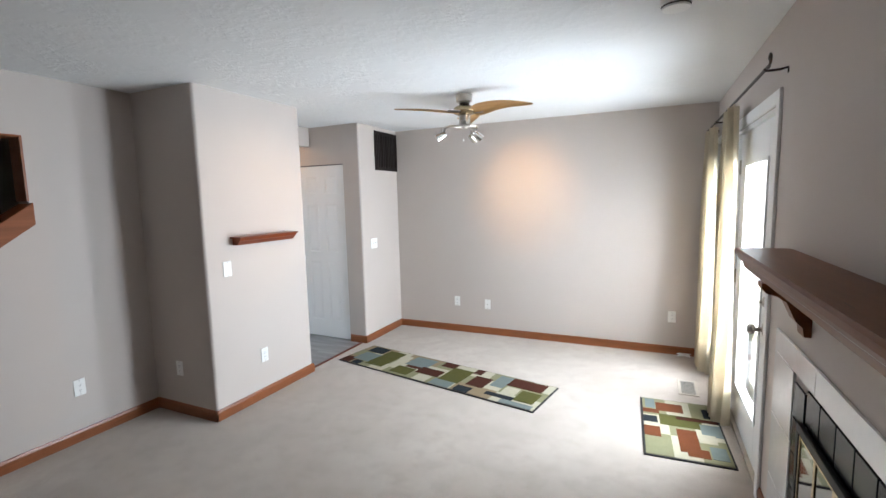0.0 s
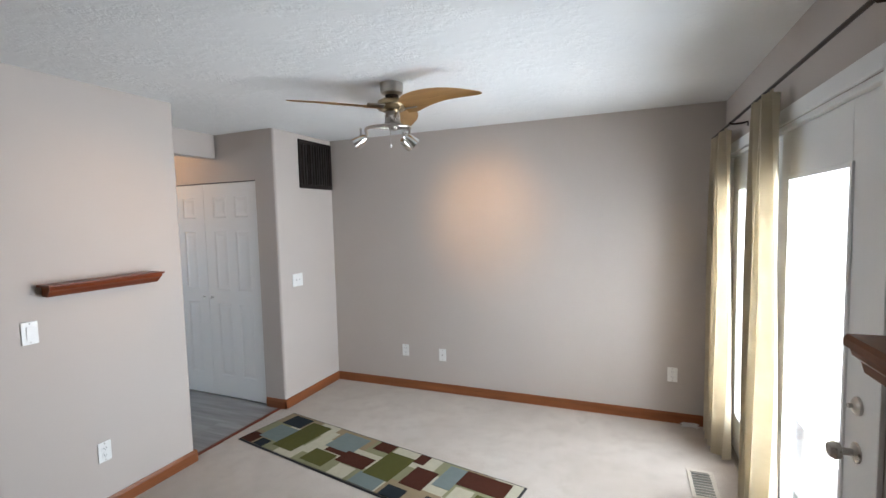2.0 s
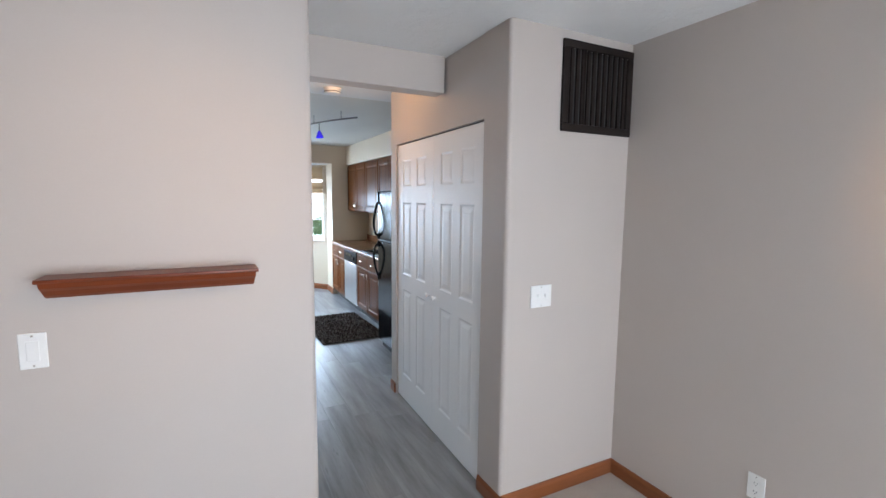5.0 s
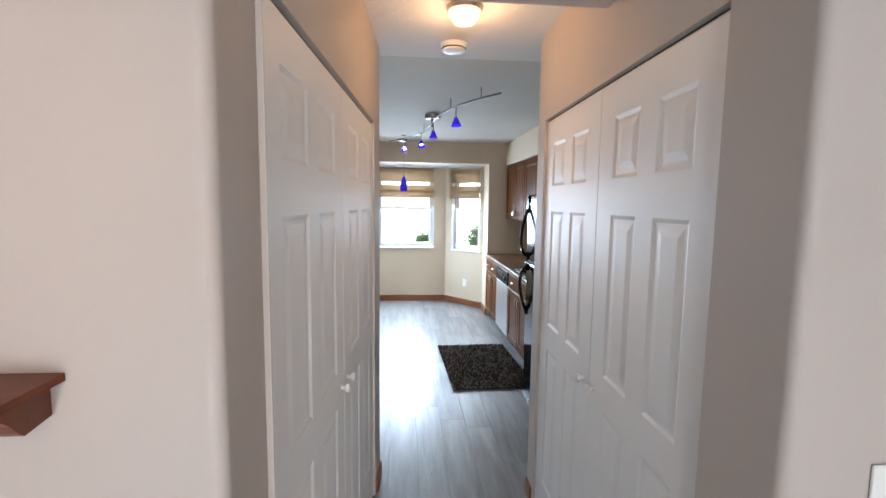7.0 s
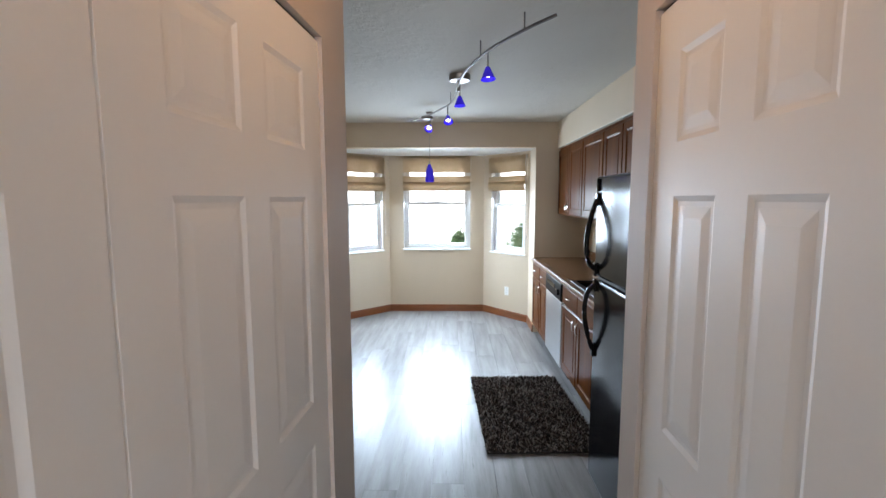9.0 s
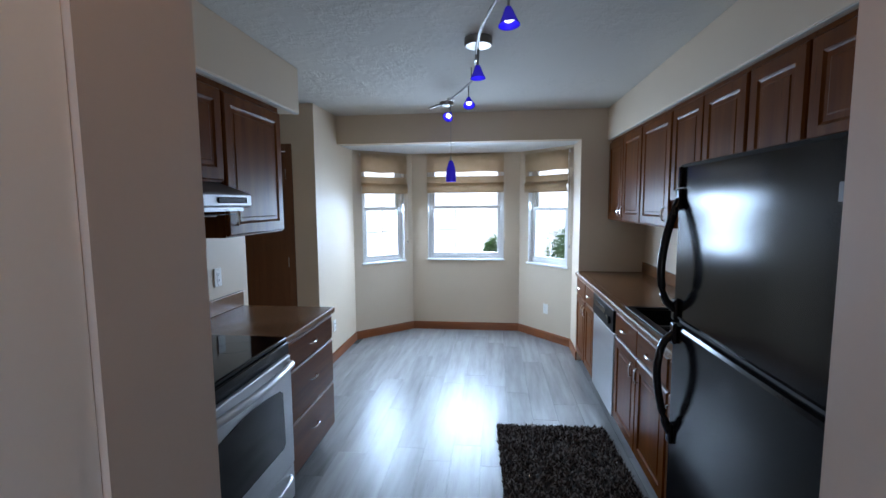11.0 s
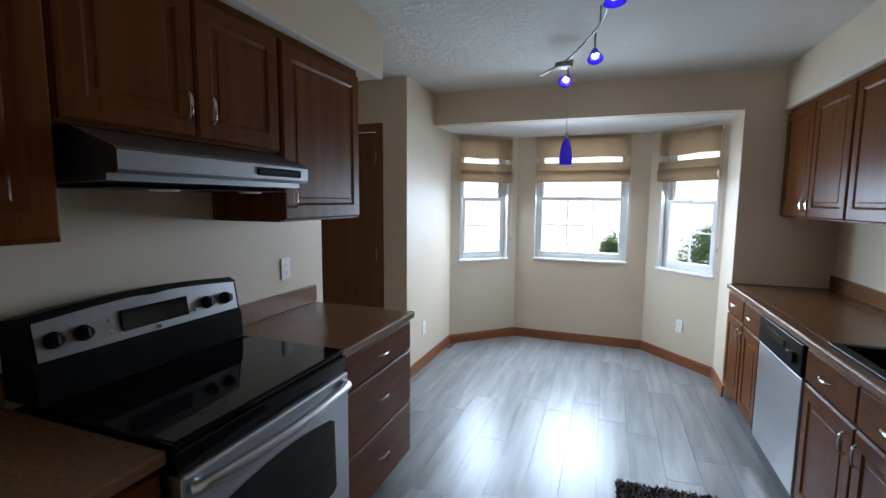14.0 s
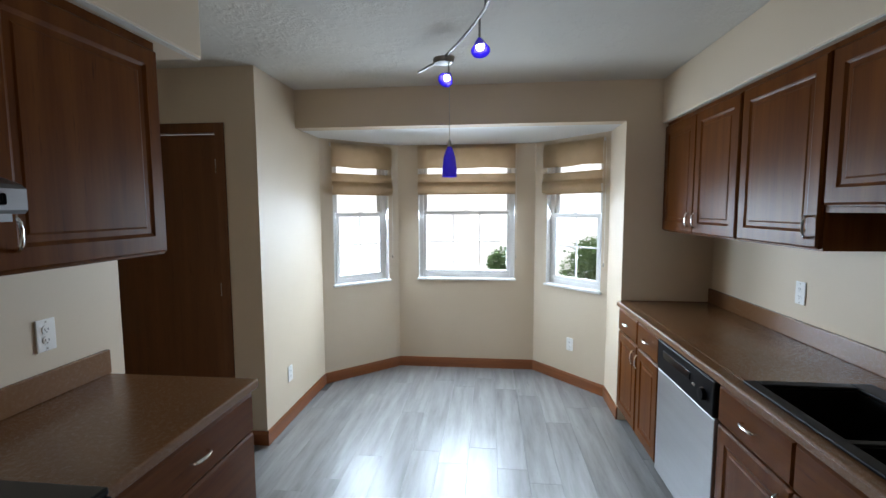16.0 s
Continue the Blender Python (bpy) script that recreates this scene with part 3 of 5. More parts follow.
# ---- windows of the bay ----
def bay_window(name, i):
    a, b = BAY[i]
    m, L = run_frame(a, b)
    u0, u1, z0, z1 = BAYWIN[i][0] * L, BAYWIN[i][1] * L, BAYWIN[i][2], BAYWIN[i][3]
    win = thing(name, "white vinyl single-hung window with inner grid bars", "window", m, kind="structure")
    bm = bmesh.new()
    f, y0, y1 = 0.045, 0.055, 0.10
    for r in ((u0, u0 + f, z0, z1), (u1 - f, u1, z0, z1), (u0 + f, u1 - f, z0, z0 + f), (u0 + f, u1 - f, z1 - f, z1)):
        box(bm, r[0], r[1], y0, y1, r[2], r[3], 0.004, 1)
    part("window_frame", bm, VINYL, win)
    zr, s = z0 + 0.5 * (z1 - z0) - 0.012, 0.034
    lo = boxes((u0 + f, u1 - f, 0.045, 0.075, zr, zr + 0.036), (u0 + f, u1 - f, 0.045, 0.075, z0 + f, z0 + f + s), (u0 + f, u0 + f + s, 0.045, 0.075, z0 + f + s, zr), (u1 - f - s, u1 - f, 0.045, 0.075, z0 + f + s, zr), bevel=0.003)
    sash = part("lower_sash", lo, VINYL, win)
    up = boxes((u0 + f, u0 + f + s, 0.078, 0.096, zr + 0.037, z1 - f), (u1 - f - s, u1 - f, 0.078, 0.096, zr + 0.037, z1 - f), bevel=0.003)
    part("upper_sash", up, VINYL, win)
    p0, p1, q0, q1 = u0 + f + s, u1 - f - s, z0 + f + s, zr
    cols = 3 if i == 2 else 2
    bars = bmesh.new()
    for k in range(1, cols):
        x = p0 + (p1 - p0) * k / cols
        box(bars, x - 0.007, x + 0.007, 0.054, 0.064, q0, q1)
    zz = (q0 + q1) / 2 + 0.01
    box(bars, p0, p1, 0.0535, 0.0645, zz - 0.007, zz + 0.007)
    part("muntin_grid", bars, VINYL, sash)
    for nm, r in (("pane", (p0, p1, 0.0655, 0.0695, q0, q1)), ("pane", (p0, p1, 0.085, 0.089, zr + 0.037, z1 - f))):
        pane = part(nm, boxes(r), GLASS, win)
        pane.visible_shadow = False
    part("window_sill", boxes((u0 - 0.012, u1 + 0.012, -0.022, 0.055, z0 - 0.018, z0 + 0.004), bevel=0.005), WHITE, win)
    # reveals lined in white
    part("jamb_liner", boxes((u0, u0 + 0.006, 0.001, 0.055, z0 + 0.004, z1), (u1 - 0.006, u1, 0.001, 0.055, z0 + 0.004, z1), (u0 + 0.006, u1 - 0.006, 0.001, 0.055, z1 - 0.006, z1)), WHITE, win)
    part("latch", boxes(((u0 + u1) / 2 - 0.03, (u0 + u1) / 2 + 0.03, 0.034, 0.046, zr + 0.030, zr + 0.046), bevel=0.003), VINYL, win)
    # roman shade
    sh = thing("roman_shade", "tan woven roman shade half raised on a bay window", "window shade", m, "roman shades of the bay")
    o = 0.004 if i == 2 else -0.02
    e0, e1, y = u0 + o, u1 - o, -0.028
    drop = 1.71 if i == 2 else 1.70

    def cloth(za, zb, bulge, yy):
        bm = bmesh.new()
        nx, nz = 14, 6
        vs = [[bm.verts.new((e0 + (e1 - e0) * p / nx, yy - bulge * math.sin(math.pi * q / nz) + 0.002 * math.sin(p * 1.9 + q), za + (zb - za) * q / nz + 0.004 * math.sin(p * 0.8) * (q == 0))) for p in range(nx + 1)] for q in range(nz + 1)]
        for q in range(nz):
            for p in range(nx):
                bm.faces.new((vs[q][p], vs[q][p + 1], vs[q + 1][p + 1], vs[q + 1][p]))
        bmesh.ops.solidify(bm, geom=bm.faces[:], thickness=0.003)
        return bm
    part("head_rail", boxes((e0, e1, -0.026, -0.002, z1 - 0.02, z1 + 0.012), bevel=0.003), WHITE, sh)
    part("valance", cloth(drop + 0.53 * (z1 + 0.012 - drop), z1 + 0.012, 0.006, y - 0.004), SHADE, sh, smooth=True)
    part("middle_fold", cloth(drop + 0.08, drop + 0.42 * (z1 + 0.012 - drop), 0.010, y), SHADE, sh, smooth=True)
    part("bottom_fold", cloth(drop, drop + 0.115, 0.016, y - 0.012), SHADE, sh, smooth=True)
    part("hem_bar", boxes((e0, e1, y - 0.016, y - 0.006, drop - 0.004, drop + 0.008), bevel=0.002), SHADE, sh)
    for x in (e0 + 0.03, e1 - 0.03):
        part("lift_cord", tube(bmesh.new(), [(x, y + 0.012, drop + 0.2), (x, y + 0.012, z1 - 0.02)], 0.0015, 6), WHITE, sh)
    cord = bmesh.new()
    tube(cord, [(e1 + 0.012, y + 0.015, z1 - 0.02), (e1 + 0.016, y + 0.015, 1.3), (e1 + 0.012, y + 0.015, 1.12)], 0.0015, 6)
    part("cord", cord, WHITE, sh)
    part("cord_knob", lathe(bmesh.new(), [(0.003, 1.09), (0.007, 1.095), (0.006, 1.115), (0.002, 1.125)], 10, Matrix.Translation((e1 + 0.012, y + 0.015, 0))), NICKEL, sh)
    return win


for i in (1, 2, 3):
    bay_window(f"window_{i}", i)


# ---- living room: patio doors, curtains, fireplace ----
def patio_doors():
    d = thing("door_1", "white hinged patio door with full-length glass", "door", pose(XR, 3.085, 0), kind="structure")
    # casing and jambs, local x into the wall, y along it
    part("casing", boxes((-0.016, -0.001, -0.062, -0.001, 0, 2.12), (-0.016, -0.001, 2.081, 2.145, 0, 2.12), (-0.016, -0.001, -0.001, 2.081, 2.052, 2.12), bevel=0.003), WHITE, d)
    part("jamb", boxes((0.0, 0.118, 0.001, 0.022, 0, 2.05), (0.0, 0.118, 2.058, 2.079, 0, 2.05), (0.0, 0.118, 0.022, 2.058, 2.028, 2.05), (0.0, 0.118, 1.092, 1.130, 0.02, 2.028)), WHITE, d)
    part("sill", boxes((-0.005, 0.118, 0.022, 2.058, 0.0, 0.02), bevel=0.004), NICKEL, d)
    for k, y0 in enumerate((0.026, 1.135)):
        y1 = 1.088 if k == 0 else 2.054
        a, b = (0.262, 0.868) if k == 0 else (1.33, 1.86)
        bm = boxes((0.02, 0.062, y0, a, 0.024, 2.024), (0.02, 0.062, b, y1, 0.024, 2.024), (0.02, 0.062, a, b, 0.024, 0.29), (0.02, 0.062, a, b, 1.80, 2.024), bevel=0.002)
        leaf = part("door_leaf", bm, WHITE, d)
        part("glazing_bead", boxes((0.012, 0.020, a - 0.02, a, 0.27, 1.82), (0.012, 0.020, b, b + 0.02, 0.27, 1.82), (0.012, 0.020, a, b, 0.27, 0.29), (0.012, 0.020, a, b, 1.80, 1.82), bevel=0.002), WHITE, leaf)
        pane = part("pane", boxes((0.036, 0.042, a, b, 0.29, 1.80)), GLASS, leaf)
        pane.visible_shadow = False
        if k == 0:
            hd = bmesh.new()
            lathe(hd, [(0.033, 0), (0.033, 0.006), (0.012, 0.012), (0.012, 0.04), (0.026, 0.046), (0.030, 0.06), (0.022, 0.076), (0.004, 0.08)], 20, pose(0.02, y0 + 0.125, 0.875, 0, -90, 0))
            part("knob", hd, NICKEL, leaf, "brushed nickel knob", True)
            part("deadbolt", lathe(bmesh.new(), [(0.030, 0), (0.030, 0.008), (0.020, 0.016), (0.008, 0.018), (0.008, 0.03)], 20, pose(0.02, y0 + 0.125, 1.03, 0, -90, 0)), NICKEL, leaf, "", True)
            for z in (0.25, 1.02, 1.80):
                part("hinge", boxes((0.008, 0.022, y1 - 0.008, y1 + 0.014, z - 0.05, z + 0.05), bevel=0.002), NICKEL, d)
            part("latch_plate", boxes((0.012, 0.019, b + 0.006, b + 0.02, 1.45, 1.58), bevel=0.002), NICKEL, leaf)


patio_doors()


def curtain(y0, y1, z0, z1, x, folds):
    c = thing("curtain", "ivory grommet-free curtain panel hanging in soft folds", "curtain", pose(x, (y0 + y1) / 2, z0), "curtains at the patio doors")
    bm = bmesh.new()
    nx, nz, w, h = folds * 10, 14, y1 - y0, z1 - z0
    rows = []
    for q in range(nz + 1):
        f = q / nz
        amp = 0.054 - 0.026 * f
        rows.append([bm.verts.new((amp * math.sin(2 * math.pi * folds * p / nx + 0.5 * math.sin(3 * f)) + 0.01 * math.sin(p * 0.9 + 4 * f), (-0.5 + p / nx) * w * (1 + 0.04 * (1 - f)) + 0.012 * math.sin(2 * f + p * 0.21), f * h)) for p in range(nx + 1)])
    for a, b in zip(rows, rows[1:]):
        for p in range(nx):
            bm.faces.new((a[p], a[p + 1], b[p + 1], b[p]))
    bmesh.ops.solidify(bm, geom=bm.faces[:], thickness=0.003)
    part("cloth", bm, CURTAIN, c, smooth=True)
    for k in range(folds):
        hm = bmesh.new()
        y = (-0.5 + (k + 0.5) / folds) * w
        tube(hm, [(0.0, y - 0.012, h - 0.01), (0.0, y - 0.012, h + 0.028), (0.0, y + 0.012, h + 0.028), (0.0, y + 0.012, h - 0.01)], 0.005, 6)
        part("tab", hm, CURTAIN, c)


RODX, RODZ = 0.545, 2.200
curtain(3.82, 4.09, 0.02, RODZ - 0.025, RODX, 4)
curtain(4.80, 5.22, 0.02, RODZ - 0.025, RODX, 4)
rod = thing("curtain_rod", "dark bronze curtain rod with scrolled finials on brackets", "curtain rod", pose(RODX, 4.12, RODZ))
part("bar", tube(bmesh.new(), [(0, -1.20, 0), (0, 1.17, 0)], 0.008, 12), IRON, rod, smooth=True)
for y in (-1.17, 0.55, 1.15):
    part("bracket", tube(bmesh.new(), [(0.085, y, -0.03), (0.082, y, -0.005), (0.05, y, -0.012), (0.0, y, -0.012), (-0.012, y, 0.0)], 0.006, 8), IRON, rod, smooth=True)
for s, y in ((-1, -1.20), (1, 1.17)):
    if s < 0:
        part("finial", tube(bmesh.new(), curve_pts([(0, y, 0), (0, y - 0.030, 0.008), (0, y - 0.045, 0.032), (0, y - 0.026, 0.050), (0, y - 0.012, 0.032), (0, y - 0.026, 0.024)], 5), 0.006, 8), IRON, rod, smooth=True)


def fireplace():
    fp = thing("fireplace", "gas fireplace with black tile strip, white marble surround and glass doors", "fireplace", pose(XR, 2.000, -0.02))
    # local: x towards the wall negative into the room, y along the wall; symmetric about y 0
    part("firebox", boxes((0.003, 0.40, -0.384, 0.384, 0.121, 0.135), (0.003, 0.40, -0.384, 0.384, 0.745, 0.758), (0.003, 0.40, -0.384, -0.370, 0.135, 0.745), (0.003, 0.40, 0.370, 0.384, 0.135, 0.745), (0.39, 0.40, -0.370, 0.370, 0.135, 0.745)), RUBBER, fp)
    t = boxes((-0.010, -0.001, -0.07, 0.07, -0.07, 0.07), bevel=0.002)
    first = part("black_tile", t, TILEBLK, fp, "polished black marble tile")
    first.matrix_basis = pose(0, 0.50, 0.83)
    spots = [(s * (0.385 + 0.073), z) for s in (1, -1) for z in (0.07, 0.217, 0.364, 0.511, 0.658, 0.805)] + [(y, 0.832) for y in (-0.294, -0.147, 0.0, 0.147, 0.294)]
    first.matrix_basis = pose(0, *spots[0])
    for y, z in spots[1:]:
        share("black_tile", first, fp, pose(0, y, z))
    mb = boxes((-0.012, -0.001, -0.15, 0.15, -0.15, 0.15), bevel=0.002)
    slabm = part("marble_tile", mb, MARBLE, fp, "glossy white marble tile")
    legs = [(s * 0.69, z) for s in (1, -1) for z in (0.152, 0.456, 0.760)]
    slabm.matrix_basis = pose(0, *legs[0])
    for y, z in legs[1:]:
        share("marble_tile", slabm, fp, pose(0, y, z))
    head = part("marble_header", boxes((-0.012, -0.001, -0.84, -0.282, 0.913, 1.015), (-0.012, -0.001, -0.279, 0.279, 0.913, 1.015), (-0.012, -0.001, 0.282, 0.84, 0.913, 1.015), bevel=0.002), MARBLE, fp)
    fr = part("door_frame", boxes((-0.03, -0.011, -0.39, 0.39, 0.73, 0.765), (-0.03, -0.011, -0.39, 0.39, 0.115, 0.15), (-0.03, -0.011, -0.39, -0.36, 0.15, 0.73), (-0.03, -0.011, 0.36, 0.39, 0.15, 0.73), bevel=0.004), RUBBER, fp)
    for k in range(4):
        y0 = -0.356 + 0.178 * k
        dr = part("glass_door", boxes((-0.024, -0.018, y0 + 0.012, y0 + 0.166, 0.165, 0.715)), FIREGLASS, fp)
        part("brass_edge", boxes((-0.028, -0.014, y0, y0 + 0.010, 0.153, 0.727), (-0.028, -0.014, y0 + 0.168, y0 + 0.177, 0.153, 0.727), (-0.028, -0.014, y0 + 0.010, y0 + 0.168, 0.716, 0.727), (-0.028, -0.014, y0 + 0.010, y0 + 0.168, 0.153, 0.164), bevel=0.002), BRASS, dr)
    mt = thing("mantel_shelf", "cherry-stained wooden mantel shelf with carved corbels", "mantel", pose(XR, 1.775, 1.380))
    bm = bmesh.new()
    prof = [(-0.002, 0.0), (-0.205, 0.0), (-0.212, -0.008), (-0.212, -0.022), (-0.200, -0.028), (-0.196, -0.040), (-0.180, -0.052), (-0.174, -0.072), (-0.150, -0.085), (-0.002, -0.085)]
    prof = [(x, 1.2 * z) for x, z in prof]
    L = 0.945
    lo, hi = [bm.verts.new((x, -L, z)) for x, z in prof], [bm.verts.new((x, L + (0.0 if x > -0.01 else (x + 0.212) * -0.15), z)) for x, z in prof]
    for k in range(len(prof)):
        j = (k + 1) % len(prof)
        bm.faces.new((lo[k], lo[j], hi[j], hi[k]))
    bm.faces.new(lo), bm.faces.new(hi[::-1])
    bmesh.ops.recalc_face_normals(bm, faces=bm.faces)
    part("shelf_board", bm, MANTEL, mt)
    for y in (0.655, -0.655):
        cb = bmesh.new()
        out = [(-0.002, -0.086), (-0.165, -0.086), (-0.165, -0.105), (-0.150, -0.125), (-0.115, -0.135), (-0.085, -0.155), (-0.070, -0.190), (-0.055, -0.225), (-0.030, -0.250), (-0.025, -0.285), (-0.002, -0.285)]
        a, b = [cb.verts.new((x, y - 0.04, z - 0.017)) for x, z in out], [cb.verts.new((x, y + 0.04, z - 0.017)) for x, z in out]
        for k in range(len(out)):
            j = (k + 1) % len(out)
            cb.faces.new((a[k], a[j], b[j], b[k]))
        cb.faces.new(a), cb.faces.new(b[::-1])
        bmesh.ops.recalc_face_normals(cb, faces=cb.faces)
        part("corbel", cb, MANTEL, mt)


fireplace()


# ---- living room: wall things ----
def wall_plate(kind, x, y, z, rz, wide=1):
    """An outlet or switch plate; its face looks along local -y."""
    names = {"outlet": ("white duplex outlet plate on the wall", "outlet"), "switch": ("white rocker switch plate on the wall", "light switch"), "jack": ("white cable jack plate on the wall", "wall jack"), "toggle": ("white double toggle switch plate on the wall", "light switch")}
    lab, cat = names[kind]
    o = thing({"outlet": "wall_outlet", "switch": "light_switch", "jack": "cable_jack", "toggle": "light_switch"}[kind], lab, cat, pose(x, y, z, 0, 0, rz), cat + "es" if cat.endswith("h") else cat + "s")
    w = 0.036 * wide + (0.022 if wide > 1 else 0)
    part("plate", boxes((-w, w, -0.007, -0.001, -0.058, 0.058), bevel=0.003), PLASTIC, o)
    if kind == "outlet":
        for s in (-1, 1):
            r = part("receptacle", lathe(bmesh.new(), [(0.0165, 0), (0.0165, 0.002)], 16, pose(0, -0.0072, s * 0.0195, 90, 0, 0)), PLASTIC, o)
            part("slots", boxes((-0.007, -0.005, -0.0100, -0.0094, s * 0.0195 - 0.002, s * 0.0195 + 0.006), (0.005, 0.007, -0.0100, -0.0094, s * 0.0195 - 0.002, s * 0.0195 + 0.006), (-0.002, 0.002, -0.0100, -0.0094, s * 0.0195 - 0.010, s * 0.0195 - 0.006)), SLOT, r)
    elif kind == "switch":
        part("rocker", boxes((-0.0165, 0.0165, -0.0105, -0.0072, -0.033, 0.033), bevel=0.002), PLASTIC, o)
    elif kind == "toggle":
        for dx in (-0.023, 0.023):
            part("toggle", boxes((dx - 0.005, dx + 0.005, -0.018, -0.0072, -0.004, 0.012), bevel=0.002), PLASTIC, o)
    else:
        part("connector", lathe(bmesh.new(), [(0.006, 0), (0.006, 0.01)], 10, pose(0, -0.0072, 0, 90, 0, 0)), NICKEL, o)
    for z0 in (0.045, -0.051):
        part("screw", boxes((-0.003, 0.003, -0.0078, -0.0072, z0, z0 + 0.006)), NICKEL, o)
    return o


wall_plate("outlet", XI, 2.015, 0.38, 90)
wall_plate("outlet", -3.225, YI, 0.365, 0)
wall_plate("switch", XL, 2.733, 1.133, 90)
wall_plate("outlet", XL, 3.035, 0.361, 90)
wall_plate("toggle", XL, 4.755, 1.127, 90, 1.25)
wall_plate("outlet", -2.05, YF, 0.378, 0)
wall_plate("jack", -1.66, YF, 0.363, 0)
wall_plate("outlet", 0.296, YF, 0.387, 0)

shelf = thing("floating_shelf", "cherry-stained floating ledge shelf on the wall", "wall shelf", pose(XL, 3.10, 1.330))


def moulded(prof, y0, y1, taper):
    """A length of moulding along y with mitred ends; prof is (x, z)."""
    bm = bmesh.new()
    a = [bm.verts.new((x, y0 - taper * x, z)) for x, z in prof]
    b = [bm.verts.new((x, y1 + taper * x, z)) for x, z in prof]
    for k in range(len(prof)):
        j = (k + 1) % len(prof)
        bm.faces.new((a[k], a[j], b[j], b[k]))
    bm.faces.new(a), bm.faces.new(b[::-1])
    bmesh.ops.recalc_face_normals(bm, faces=bm.faces)
    return bm


part("top_board", moulded([(0.001, 0.030), (0.112, 0.030), (0.116, 0.034), (0.116, 0.040), (0.112, 0.042), (0.001, 0.042)], -0.322, 0.290, 0.02), CHERRY, shelf)
part("moulding", moulded([(0.001, -0.022), (0.062, -0.022), (0.074, -0.012), (0.088, 0.004), (0.100, 0.014), (0.106, 0.0295), (0.001, 0.0295)], -0.300, 0.268, 0.16), CHERRY, shelf)

vent = thing("wall_vent", "dark brown louvred return-air vent high on the wall", "vent", pose(XL, 5.085, 2.197))
part("frame", boxes((0.001, 0.016, -0.245, 0.245, 0.185, 0.225), (0.001, 0.016, -0.245, 0.245, -0.225, -0.185), (0.001, 0.016, -0.245, -0.205, -0.185, 0.185), (0.001, 0.016, 0.205, 0.245, -0.185, 0.185), bevel=0.004), DARKGRILLE, vent)
part("backing", boxes((0.0005, 0.003, -0.205, 0.205, -0.185, 0.185)), SLOT, vent)
for k in range(11):
    _s = part("slat", boxes((0.004, 0.012, -0.012, 0.012, -0.185, 0.185)), DARKGRILLE, vent)
    _s.matrix_basis = pose(0, -0.186 + 0.0372 * k, 0, 0, 0, 12)
for k in range(3):
    part("mullion", boxes((0.0125, 0.0155, -0.108 + 0.103 * k, -0.098 + 0.103 * k, -0.185, 0.185)), DARKGRILLE, vent)

# stair opening trim and sloped cap
st = thing("stair_opening_trim", "oak cap and trim round the opening to the stairs", "trim", pose(XI, 1.86, 1.57), kind="structure")
part("side_trim", boxes((-0.118, 0.010, -0.014, 0.0, 0.10, 0.51), bevel=0.002), OAK, st)
part("top_trim", boxes((-0.118, 0.010, -0.775, -0.014, 0.496, 0.510), bevel=0.002), OAKY, st)
_cap = boxes((-0.14, 0.030, -0.80, 0.012, -0.055, 0.085), bevel=0.006)
for v in _cap.verts:
    v.co.z += v.co.y * 0.70
part("sloped_cap", _cap, OAKY, st)
rail = thing("stair_handrail", "dark wooden stair handrail in the stairwell", "handrail", pose(-4.55, 1.4, 1.75))
part("rail", tube(bmesh.new(), [(0, 0.5, 0.35), (0, -1.6, -0.95)], 0.028, 12), CHERRY, rail, smooth=True)
for y in (0.3, -0.9):
    part("bracket", tube(bmesh.new(), [(-0.345, y, y * 0.62), (-0.1, y, y * 0.62), (0, y, y * 0.62 + 0.03)], 0.010, 8), IRON, rail)

# smoke alarms
def smoke_alarm(x, y, r):
    o = thing("smoke_detector", "round white smoke detector on the ceiling", "smoke detector", pose(x, y, ZC), "smoke detectors")
    part("base", lathe(bmesh.new(), [(r, -0.012), (r, 0.0)], 28), PLASTIC, o, smooth=True)
    part("cover", lathe(bmesh.new(), [(r * 0.45, -0.045), (r * 0.86, -0.038), (r * 0.93, -0.0125)], 28), PLASTIC, o, smooth=True)
    part("grille", lathe(bmesh.new(), [(r * 0.895, -0.030), (r * 0.93, -0.024)], 28), SLOT, o)


smoke_alarm(0.145, 2.64, 0.065)
smoke_alarm(-4.66, 4.13, 0.07)
hl = thing("hall_ceiling_light", "small flush ceiling light glowing warm in the hall", "ceiling light", pose(-4.2, 4.13, ZC))
part("pan", lathe(bmesh.new(), [(0.075, -0.02), (0.08, 0.0)], 28), NICKEL, hl, smooth=True)
part("globe", lathe(bmesh.new(), [(0.010, -0.075), (0.045, -0.065), (0.066, -0.04), (0.070, -0.0205)], 28), glowing("warm_globe", (1.0, 0.72, 0.42), 2.0), hl, smooth=True)


